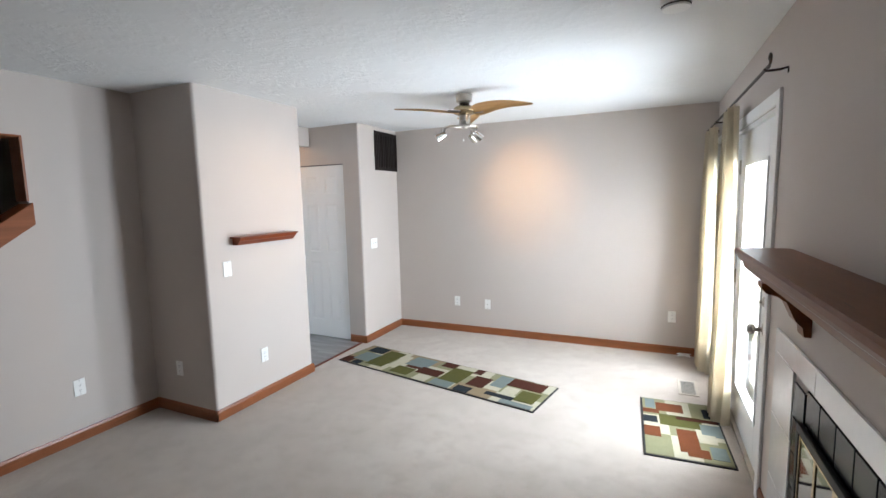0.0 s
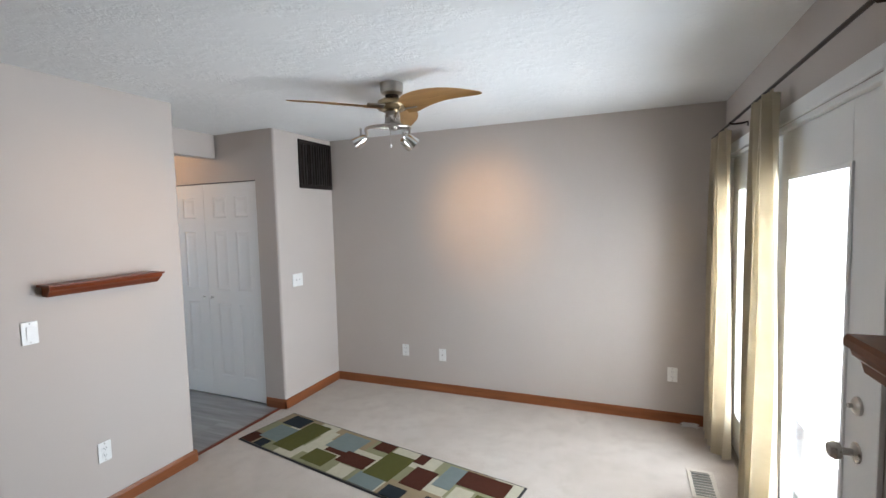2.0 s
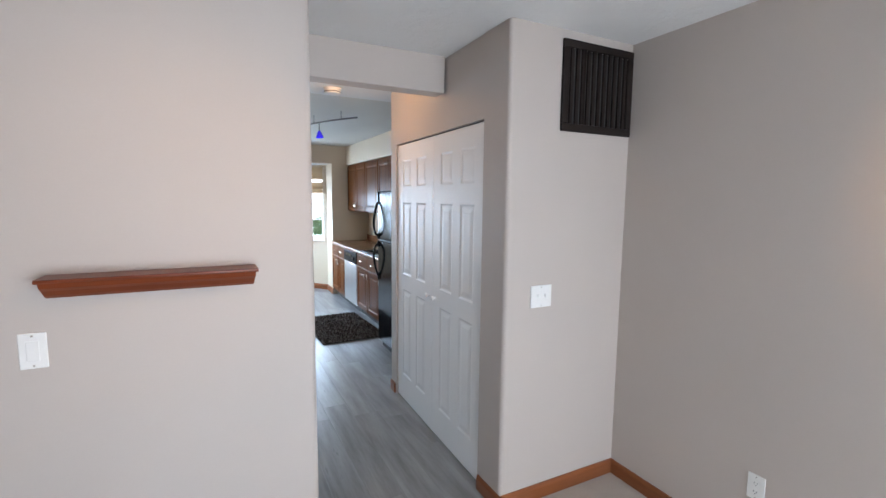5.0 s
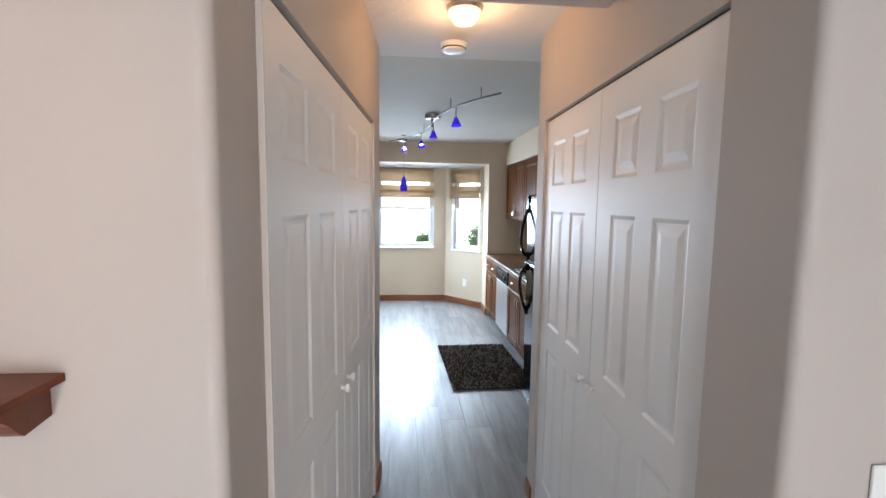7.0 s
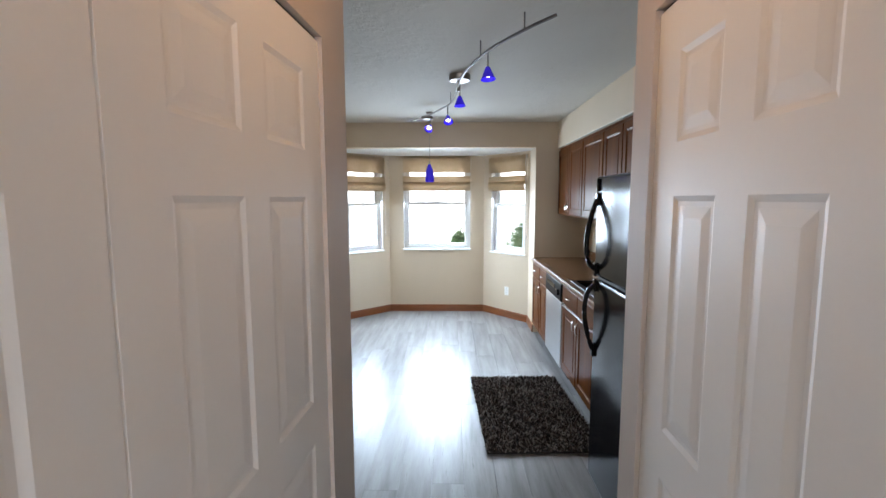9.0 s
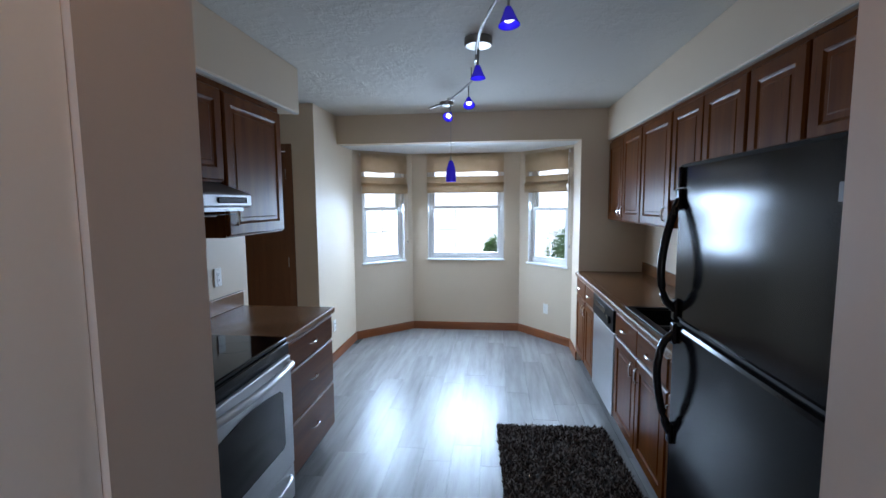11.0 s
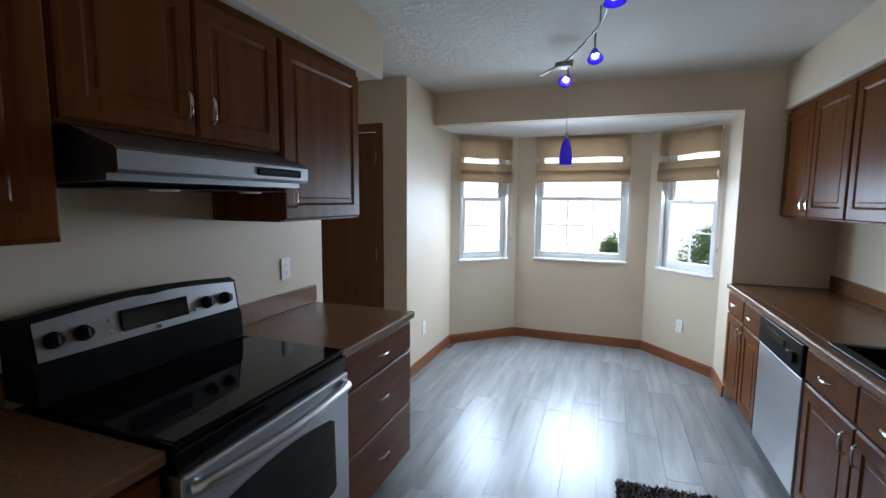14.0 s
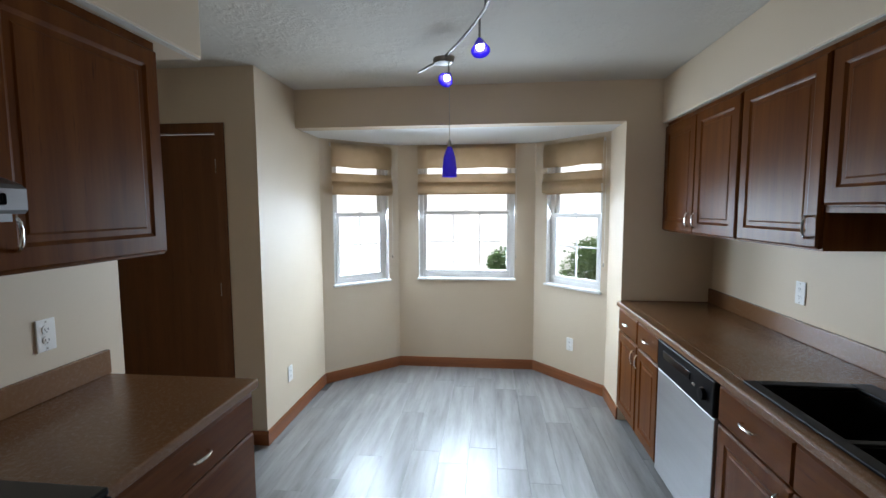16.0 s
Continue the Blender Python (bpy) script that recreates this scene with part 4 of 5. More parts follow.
# ---- ceiling fan ----
def ceiling_fan():
    f = thing("ceiling_fan", "brushed nickel ceiling fan with leaf-shaped wooden blades and three spotlights", "ceiling fan", pose(-1.34, 3.87, ZC))
    part("canopy", lathe(bmesh.new(), [(0.045, -0.068), (0.066, -0.055), (0.070, -0.012), (0.070, 0.0)], 28), NICKEL, f, smooth=True)
    part("collar", lathe(bmesh.new(), [(0.040, -0.085), (0.040, -0.068)], 24), IRON, f)
    # nickel motor; the brass colour paints in the wooden blades' yellow reflection
    part("motor", lathe(bmesh.new(), [(0.050, -0.165), (0.082, -0.152), (0.094, -0.132), (0.084, -0.105), (0.048, -0.085)], 32), BRASS, f, "", True)
    part("switch_housing", lathe(bmesh.new(), [(0.044, -0.248), (0.048, -0.238), (0.046, -0.185), (0.040, -0.165)], 28), NICKEL, f, smooth=True)
    for ang in (-12, 107, 226):
        arm = part("blade_arm", boxes((0.060, 0.165, -0.022, 0.022, -0.158, -0.148), bevel=0.004), NICKEL, f)
        arm.matrix_basis = pose(0, 0, 0, 17, 0, ang)
        bm = bmesh.new()
        n, m = 26, 6
        top = []
        for i in range(n + 1):
            s = math.sin(0.5 * math.pi * i / n)
            x = 0.075 + 0.525 * s
            w = (0.088 - 0.058 * s ** 1.4) * math.sqrt(max(0.004, 1 - s ** 9)) * min(1.0, 0.62 + 2.6 * s)
            sweep = 0.030 - 0.075 * math.sin(math.pi * (0.08 + 0.86 * s))
            row = []
            for j in range(m + 1):
                t = 2 * j / m - 1
                y = t * w + sweep
                row.append(bm.verts.new((x, y, -0.140 - 0.006 * t * t - 0.33 * y)))
            top.append(row)
        for a, b in zip(top, top[1:]):
            for j in range(m):
                bm.faces.new((a[j], b[j], b[j + 1], a[j + 1]))
        bmesh.ops.solidify(bm, geom=bm.faces[:], thickness=0.007)
        bl = part("blade", bm, BLADE, f, "pale leaf-shaped wooden blade", True)
        bl.matrix_basis = pose(0, 0, 0, 0, 0, ang)
    ring = bmesh.new()
    tube(ring, curve_pts([(-0.17, -0.02, -0.285), (-0.13, -0.08, -0.262), (-0.02, -0.11, -0.262), (0.08, -0.06, -0.262), (0.10, 0.03, -0.262), (0.03, 0.09, -0.262), (0.0, 0.14, -0.285)], 6), 0.010, 8)
    part("spot_bar", ring, NICKEL, f, smooth=True)
    part("bar_stem", lathe(bmesh.new(), [(0.022, -0.272), (0.030, -0.262), (0.030, -0.246)], 20), NICKEL, f, smooth=True)
    part("bar_brace", tube(bmesh.new(), [(-0.09, -0.095, -0.262), (0.0, 0.0, -0.262), (0.10, 0.03, -0.262)], 0.008, 8), NICKEL, f)
    for (px, py), aim in (((-0.16, -0.10), (-0.85, -0.45, -0.55)), ((0.02, 0.12), (0.08, 1.0, -0.30)), ((0.10, 0.02), (0.62, 0.45, -0.65))):
        q = Vector(aim).normalized().to_track_quat("Z", "Y").to_matrix().to_4x4()
        base = Matrix.Translation((px, py, -0.330))
        part("spot_stem", tube(bmesh.new(), [(px, py, -0.262), (px, py, -0.330)], 0.007, 8), NICKEL, f)
        hd = part("spot_head", lathe(bmesh.new(), [(0.012, -0.045), (0.026, -0.030), (0.034, 0.010), (0.040, 0.055), (0.037, 0.055), (0.031, 0.012), (0.01, 0.008)], 20, base @ q @ Matrix.Scale(0.88, 4)), CHROME, f, "polished nickel spotlight head", True)
        part("bulb", lathe(bmesh.new(), [(0.010, 0.014), (0.030, 0.016), (0.033, 0.034), (0.012, 0.040)], 16, base @ q @ Matrix.Scale(0.88, 4)), BULB, hd, smooth=True)
    part("pull_chain", tube(bmesh.new(), [(0.0, -0.03, -0.25), (0.0, -0.03, -0.36)], 0.0015, 6), NICKEL, f)
    part("chain_fob", lathe(bmesh.new(), [(0.003, -0.378), (0.007, -0.370), (0.003, -0.358)], 10, Matrix.Translation((0, -0.03, 0))), WHITE, f)


ceiling_fan()


# ---- rugs ----
def block_rug(name, label, length, width, m, seed, cell, ground, blocks):
    """A flat-woven rug of colour blocks on a paler ground, bound in black; blocks are (tone, from, to along the length, from, to across it) in hundredths."""
    r = thing(name, label, "rug", m)
    part("backing", boxes((-length / 2, length / 2, -width / 2, width / 2, 0.0, 0.008), bevel=0.003), RUG_EDGE, r)
    rnd = random.Random(seed)
    L, W = length / 2 - 0.014, width / 2 - 0.014
    nx, ny = max(2, round(2 * L / cell)), max(2, round(2 * W / (cell * 0.8)))
    dx, dy = 2 * L / nx, 2 * W / ny
    last = None
    for i in range(nx):
        for j in range(ny):
            k = rnd.choice([q for q in ground if q != last])
            last = k
            part("patch", boxes((-L + i * dx, -L + (i + 1) * dx, -W + j * dy, -W + (j + 1) * dy, 0.008, 0.0115)), RUG[k], r)
    for n, (k, a, b, c, d) in enumerate(blocks):
        part("patch", boxes((-L + 0.02 * L * a, -L + 0.02 * L * b, W - 0.02 * W * d, W - 0.02 * W * c, 0.009, 0.0119 + 0.00008 * n)), RUG[k], r)


RUNNER = [
    ("brown", 0, 6, 74, 100), ("ink", 3, 13, 3, 34), ("blue", 4, 14, 38, 80), ("ink", 7, 12, 82, 100), ("olive", 14, 24, 8, 88), ("cream", 25, 30, 15, 78),
    ("blue", 31, 43, 6, 50), ("olive", 30, 40, 62, 94), ("brown", 33, 41, 50, 60), ("brown", 41, 53, 44, 72), ("cream", 44, 51, 74, 100), ("brown", 47, 54, 0, 22),
    ("blue", 53, 63, 74, 100), ("olive", 54, 64, 16, 76), ("brown", 64, 68, 0, 22), ("ink", 65, 72, 78, 100), ("brown", 67, 75, 28, 70), ("blue", 76, 82, 4, 52),
    ("brown", 82, 97, 3, 36), ("cream", 83, 89, 40, 72), ("olive", 90, 98, 42, 82), ("ink", 78, 90, 74, 86), ("blue", 86, 99, 87, 100)]
MAT = [
    ("blue", 80, 99, 4, 18), ("rust", 76, 93, 19, 57), ("ink", 72, 90, 83, 100), ("rust", 70, 78, 0, 23), ("olive", 50, 70, 22, 78), ("brown", 63, 69, 45, 100),
    ("ink", 52, 64, 0, 19), ("blue", 40, 60, 74, 100), ("rust", 28, 45, 0, 21), ("rust", 10, 46, 42, 67), ("rust", 5, 17, 50, 76), ("cream", 28, 42, 68, 90), ("blue", 6, 24, 78, 97)]
block_rug("runner_rug", "patchwork runner rug in olive, brown, blue and cream", 2.15, 0.53, pose(-1.704, 4.010, 0, 0, 0, -10.8), 5, 0.19, ["cream", "sage", "tan", "sage"], RUNNER)
block_rug("door_mat_rug", "patchwork accent rug in rust, olive and cream by the patio door", 0.867, 0.51, pose(0.306, 3.712, 0, 0, 0, 92.5), 12, 0.24, ["cream", "sage", "cream"], MAT)

reg = thing("floor_register", "beige metal floor register in the carpet", "floor vent", pose(0.394, 4.473, 0))
part("frame", boxes((-0.075, 0.075, -0.16, 0.16, 0.0, 0.006), bevel=0.002), BEIGE, reg)
for k in range(9):
    part("louvre", boxes((-0.05, 0.05, -0.128 + 0.030 * k, -0.118 + 0.030 * k, 0.006, 0.0085)), NICKEL, reg)
# flat grey sheet: the shade down between the louvres, put into its colour
part("well", boxes((-0.052, 0.052, -0.135, 0.135, 0.0055, 0.0066)), surface("register_well_shade", (0.17, 0.16, 0.14), (0.22, 0.21, 0.19), 8, 0.5), reg)

cb = thing("loose_cable", "coiled pale cable on the carpet in the corner", "cable", pose(0.41, 5.25, 0.0))
part("coil", tube(bmesh.new(), [(0.05 * math.cos(a * 0.7) + 0.012 * math.sin(a * 2.3), 0.035 * math.sin(a * 0.7), 0.006 + 0.035 * abs(math.sin(a * 0.31))) for a in range(40)], 0.004, 6), PLASTIC, cb, smooth=True)


# ---- hall closets ----
def bifold(name, x0, x1, yface, rz, h, y_in):
    """Two six-panel leaves closing an opening from x0 to x1."""
    o = thing(name, "white six-panel bifold closet doors, closed, in the hall", "closet doors", Matrix(), "hall closets")
    w = (x1 - x0) / 2 - 0.006
    cols = [(0.115, w / 2 - 0.05), (w / 2 + 0.05, w - 0.115)]
    rows = [(0.20, 0.90), (1.02, 1.58), (1.70, 1.90)]
    panels = [(a, b, c, d) for a, b in cols for c, d in rows]
    rings = [(0.012, 0.005), (0.022, 0.005), (0.048, 0.0015)]
    for k in range(2):
        leaf = part("door_leaf", slab(w, h - 0.025, 0.032, panels, rings), WHITE, o)
        if rz == 0:
            leaf.matrix_basis = pose(x0 + 0.004 + k * (w + 0.006), yface + y_in, 0.012)
        else:
            leaf.matrix_basis = pose(x1 - 0.004 - k * (w + 0.006), yface - y_in, 0.012, 0, 0, 180)
        kx = w - 0.05 if k == 0 else 0.05
        part("knob", lathe(bmesh.new(), [(0.008, 0), (0.008, 0.012), (0.016, 0.020), (0.014, 0.030), (0.003, 0.034)], 16, pose(kx, 0, 0.95, 90, 0, 0)), WHITE, leaf, smooth=True)
    s = 1 if rz == 0 else -1
    y0, y1 = sorted((yface + s * 0.02, yface + s * 0.06))
    part("track", boxes((x0, x1, y0, y1, h - 0.012, h - 0.001)), SLOT, o)
    return o


bifold("closet_doors", -4.43, -3.071, YH1, 0, 2.04, 0.012).matrix_basis = SKEW1
bifold("closet_doors", -4.56, -3.051, YH0, 180, 2.03, 0.012).matrix_basis = SKEW0


# ---- kitchen cabinets ----
RINGS = [(0.006, 0.004), (0.012, 0.007), (0.030, 0.007), (0.036, 0.004)]


def pull(parent, x, z, upright, m=None):
    """A small arched bar pull proud of a face at y 0."""
    r = 0.042
    pts = [(x, -0.002, z - r), (x, -0.020, z - r + 0.006), (x, -0.026, z), (x, -0.020, z + r - 0.006), (x, -0.002, z + r)] if upright else [(x - r, -0.002, z), (x - r + 0.006, -0.020, z), (x, -0.026, z), (x + r - 0.006, -0.020, z), (x + r, -0.002, z)]
    return part("handle", tube(bmesh.new(), curve_pts(pts, 4), 0.0055, 8), CHROME, parent, "satin metal arched pull", True)


def front(parent, name, x0, x1, z0, z1, handle, plain=False):
    """A door or drawer front proud of the cabinet face; handle is (x, z, upright) or None."""
    w, h = x1 - x0, z1 - z0
    e = 0.052 if min(w, h) > 0.2 else 0.02
    d = part(name, slab(w - 0.008, h - 0.008, 0.019, [] if plain else [(e, w - 0.008 - e, e, h - 0.008 - e)], RINGS, 0.008), CAB if not plain else CABX, parent)
    d.matrix_basis = pose(x0 + 0.004, -0.020, z0 + 0.004)
    if handle:
        pull(d, handle[0] - x0, handle[1] - z0, handle[2])
    return d


def cabinet(name, label, m, w, d, z0, z1, fronts, toe=0.0, group="", hollow=False):
    """A cabinet of width w and depth d, its face at local y 0 looking along -y; fronts are (kind, x0, x1, z0, z1, handle)."""
    c = thing(name, label, "cabinet", m, group)
    bm = bmesh.new()
    if hollow:
        for r in ((0.0, w, 0.0, 0.018, z0 + toe, z1), (0.0, 0.018, 0.018, d, z0 + toe, z1), (w - 0.018, w, 0.018, d, z0 + toe, z1), (0.018, w - 0.018, d - 0.018, d, z0 + toe, z1), (0.018, w - 0.018, 0.018, d - 0.018, z0 + toe, z0 + toe + 0.018)):
            box(bm, *r)
    else:
        box(bm, 0.0, w, 0.0, d, z0 + toe, z1, 0.0015, 1)
    part("body", bm, CABX if z0 < 0.5 else CAB, c)
    if toe:
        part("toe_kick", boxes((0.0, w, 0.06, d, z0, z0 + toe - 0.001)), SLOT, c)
    for kind, *r in fronts:
        front(c, kind, *r, plain=(kind == "drawer"))
    return c


def right_at(x0, y):
    return pose(x0, y, 0)


def left_at(x1, y):
    return pose(x1, y, 0, 0, 0, 180)


BASE, UPPER = "base cabinets of the kitchen", "wall cabinets of the kitchen"
YBR, YBL, YUR, YUL = 5.05, 3.135, 5.325, 2.875     # faces of base and wall cabinets
CT = 0.862                                        # underside of the worktops
g = 0.012
# sink side, base units
x = KX + 0.002
w = -8.16 - x
cabinet("base_cabinet", "narrow cherry base cabinet with drawer and door beside the bay", right_at(x, YBR), w, 0.60, 0, CT, [("drawer", g, w - g, 0.70, 0.845, (w / 2, 0.772, False)), ("door", g, w - g, 0.12, 0.68, (w - 0.045, 0.60, True))], 0.10, BASE)
w = -7.79 + 8.16
cabinet("base_cabinet", "narrow cherry base cabinet with drawer and door beside the dishwasher", right_at(-8.16, YBR), w, 0.60, 0, CT, [("drawer", g, w - g, 0.70, 0.845, (w / 2, 0.772, False)), ("door", g, w - g, 0.12, 0.68, (0.045, 0.60, True))], 0.10, BASE)
w = 0.94
cabinet("sink_base_cabinet", "cherry sink base cabinet with two doors and false drawers", right_at(-7.135, YBR), w, 0.60, 0, CT, [("drawer", g, w / 2 - g / 2, 0.70, 0.845, (w / 4, 0.772, False)), ("drawer", w / 2 + g / 2, w - g, 0.70, 0.845, (3 * w / 4, 0.772, False)), ("door", g, w / 2 - g / 2, 0.12, 0.68, (w / 2 - 0.05, 0.60, True)), ("door", w / 2 + g / 2, w - g, 0.12, 0.68, (w / 2 + 0.05, 0.60, True))], 0.10, BASE, True)
w = 0.567
cabinet("base_cabinet", "cherry base cabinet with drawer and door beside the refrigerator", right_at(-6.195, YBR), w, 0.60, 0, CT, [("drawer", g, w - g, 0.70, 0.845, (w / 2, 0.772, False)), ("door", g, w - g, 0.12, 0.68, (0.045, 0.60, True))], 0.10, BASE)

# dishwasher
dw = thing("dishwasher", "stainless dishwasher with a black control panel", "dishwasher", right_at(-7.785, YBR))
part("body", boxes((0.004, 0.644, 0.0, 0.58, 0.10, 0.858)), RUBBER, dw)
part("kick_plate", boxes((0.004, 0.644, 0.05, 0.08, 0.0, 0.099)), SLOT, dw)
part("door_panel", boxes((0.008, 0.640, -0.024, -0.001, 0.105, 0.690), bevel=0.004), STEEL, dw, "brushed stainless door panel")
cp = part("control_panel", boxes((0.008, 0.640, -0.030, -0.001, 0.693, 0.855), bevel=0.008), RUBBER, dw, "black control panel")
part("handle_recess", boxes((0.10, 0.42, -0.036, -0.0305, 0.775, 0.815), bevel=0.002), BLACK, cp)
part("dial", lathe(bmesh.new(), [(0.028, 0), (0.026, 0.016), (0.004, 0.018)], 20, pose(0.55, -0.0305, 0.765, 90, 0, 0)), RUBBER, cp, smooth=True)
part("badge", boxes((0.44, 0.47, -0.0325, -0.0305, 0.765, 0.775)), CHROME, cp)

# worktops
def nosing(bm, x0, x1, y0, y1, z0, z1):
    box(bm, x0, x1, y0, y1, z0, z1, 0.008, 3)


ct = thing("sink_worktop", "taupe speckled laminate worktop along the sink wall", "worktop", pose(0, 0, 0))
SX0, SX1, SY0, SY1 = -7.02, -6.12, YBR + 0.012, 5.52
bm = bmesh.new()
nosing(bm, KX + 0.002, -5.627, YBR - 0.032, SY0 + 0.02, CT + 0.001, 0.90)
box(bm, KX + 0.002, SX0 + 0.02, SY0 + 0.02, KR - 0.002, CT + 0.001, 0.90)
box(bm, SX1 - 0.02, -5.627, SY0 + 0.02, KR - 0.002, CT + 0.001, 0.90)
box(bm, SX0 + 0.02, SX1 - 0.02, SY1 - 0.02, KR - 0.002, CT + 0.001, 0.90)
part("top", bm, LAMINATE, ct)
part("backsplash", boxes((KX + 0.002, -5.627, KR - 0.022, KR - 0.001, 0.901, 1.0), bevel=0.003), LAMINATE, ct)
part("side_splash", boxes((KX + 0.001, KX + 0.014, YBR + 0.0, KR - 0.023, 0.8995, 0.903), bevel=0.001), LAMINATE, ct)
part("edge_band", boxes((KX + 0.003, -5.628, YBR - 0.035, YBR - 0.0325, CT + 0.004, 0.893), bevel=0.001), LAMINATE, ct)

sink = thing("kitchen_sink", "black composite drop-in double sink", "sink", pose(0, 0, 0.90))
sx, ex = SX0, SX1
bm = boxes((sx, ex, SY0, SY0 + 0.045, 0.0005, 0.012), (sx, ex, SY1 - 0.08, SY1, 0.0005, 0.012), (sx, sx + 0.045, SY0 + 0.045, SY1 - 0.08, 0.0005, 0.012), (ex - 0.045, ex, SY0 + 0.045, SY1 - 0.08, 0.0005, 0.012), bevel=0.004)
part("rim", bm, RUBBER, sink)
mid = (sx + ex) / 2
for a, b in ((sx + 0.045, mid - 0.015), (mid + 0.015, ex - 0.045)):
    y0, y1 = SY0 + 0.045, SY1 - 0.08
    part("basin", boxes((a, b, y0, y1, -0.20, -0.19), (a, a + 0.008, y0, y1, -0.19, 0.0), (b - 0.008, b, y0, y1, -0.19, 0.0), (a + 0.008, b - 0.008, y0, y0 + 0.008, -0.19, 0.0), (a + 0.008, b - 0.008, y1 - 0.008, y1, -0.19, 0.0)), RUBBER, sink)
    part("drain", lathe(bmesh.new(), [(0.04, -0.19), (0.035, -0.186)], 20, Matrix.Translation(((a + b) / 2, (y0 + y1) / 2, 0))), STEEL, sink)
part("divider", boxes((mid - 0.014, mid + 0.014, SY0 + 0.045, SY1 - 0.08, -0.10, 0.006), bevel=0.004), RUBBER, sink)

# refrigerator
def fridge():
    fx0, fx1, fy, h = -5.62, -4.78, 4.82, 1.70
    f = thing("refrigerator", "black top-freezer refrigerator with pebbled doors and bow handles", "refrigerator", right_at(fx0, fy))
    w = fx1 - fx0
    part("body", boxes((0.004, w - 0.004, 0.075, 0.80, 0.02, h - 0.008), bevel=0.006), FRIDGE, f)
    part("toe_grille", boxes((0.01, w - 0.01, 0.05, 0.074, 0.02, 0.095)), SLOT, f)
    lo = part("fridge_door", boxes((0, w, 0.0, 0.068, 0.10, 1.175), bevel=0.014), FRIDGE, f, "black pebbled lower door")
    hi = part("freezer_door", boxes((0, w, 0.0, 0.068, 1.190, h), bevel=0.014), FRIDGE, f, "black pebbled freezer door")
    part("seam", boxes((0.01, w - 0.01, 0.02, 0.072, 1.1755, 1.1895)), SLOT, f)

    def bow(z0, z1, parent, low):
        n, pts = 14, []
        for k in range(n + 1):
            s = k / n
            u = s ** 0.68 if low else 1 - (1 - s) ** 0.68
            pts.append((0.035 + 0.010 * math.sin(math.pi * u), -0.006 - 0.052 * math.sin(math.pi * u) ** 0.8, z0 + (z1 - z0) * s))
        bm = tube(bmesh.new(), pts, 0.013, 10)
        part("handle", bm, BLACK, parent, "glossy black bow handle", True)
        for z in (z0, z1):
            part("handle_foot", boxes((0.018, 0.052, -0.014, -0.0005, z - 0.035, z + 0.035), bevel=0.006), BLACK, parent)
    bow(1.225, 1.585, hi, True)
    bow(0.80, 1.145, lo, False)
    part("handle_tail", boxes((0.026, 0.046, -0.012, -0.0005, 1.622, 1.690), bevel=0.005), BLACK, hi)
    part("badge", boxes((w - 0.13, w - 0.045, -0.003, -0.0003, 1.575, 1.61), bevel=0.001), PEWTER, hi)


fridge()

# sink side, wall units
def upper(label, xa, xb, zb, doors, handles, m=None, z1=2.163):
    w = xb - xa
    n = doors
    fr = []
    for k in range(n):
        a, b = w * k / n + (g if k == 0 else g / 2), w * (k + 1) / n - (g if k == n - 1 else g / 2)
        hx = {"l": a + 0.04, "r": b - 0.04}[handles[k]]
        fr.append(("door", a, b, zb + 0.012, z1 - 0.03, (hx, zb + 0.085, True)))
    return cabinet("wall_cabinet", label, m or right_at(xa, YUR), w, KR - YUR - 0.003, zb, z1, fr, 0, UPPER)


upper("cherry wall cabinet with two narrow doors near the bay", KX + 0.003, -7.61, 1.41, 2, "rl")
upper("cherry wall cabinet with one wide door beside the sink", -7.608, -7.035, 1.41, 1, "r")
upper("short cherry wall cabinet with two doors above the sink", -7.033, -6.19, 1.575, 2, "rl")
upper("cherry wall cabinet with one door beside the refrigerator", -6.188, -5.81, 1.575, 1, "r")
upper("short cherry wall cabinet with two doors over the refrigerator", -5.808, -4.95, 1.76, 2, "rl")
solid("cabinet_light_valance", boxes((-7.033, -6.19, YUR - 0.001, YUR + 0.018, 1.555, 1.5745)), CAB, "cherry valance strip under the cabinet over the sink", "valance")

# range side, base
w = HX0 + 0.0 - (-5.405) - 0.003
cabinet("base_cabinet", "cherry base cabinet beside the range at the hall", left_at(HX0 - 0.003, YBL), w, 0.62, 0, CT, [("drawer", g, w - g, 0.70, 0.845, (w / 2, 0.772, False)), ("door", g, w - g, 0.12, 0.68, (w - 0.045, 0.60, True))], 0.10, BASE)
w = 0.715
cabinet("drawer_cabinet", "cherry three-drawer base cabinet beside the range", left_at(-6.165, YBL), w, 0.62, 0, CT, [("drawer", g, w - g, 0.70, 0.845, (w / 2, 0.775, False)), ("drawer", g, w - g, 0.405, 0.685, (w / 2, 0.56, False)), ("drawer", g, w - g, 0.11, 0.39, (w / 2, 0.265, False))], 0.10, BASE)
for a, b, lab in ((-5.403, HX0 - 0.002, "short taupe laminate worktop between range and hall wall"), (-6.895, -6.162, "taupe laminate worktop beside the range")):
    t = thing("range_worktop", lab, "worktop", pose(0, 0, 0))
    bm = bmesh.new()
    nosing(bm, a, b, KL + 0.002, YBL + 0.035, CT + 0.001, 0.90)
    part("top", bm, LAMINATE, t)
    part("backsplash", boxes((a, b, KL + 0.001, KL + 0.022, 0.901, 1.0), bevel=0.003), LAMINATE, t)

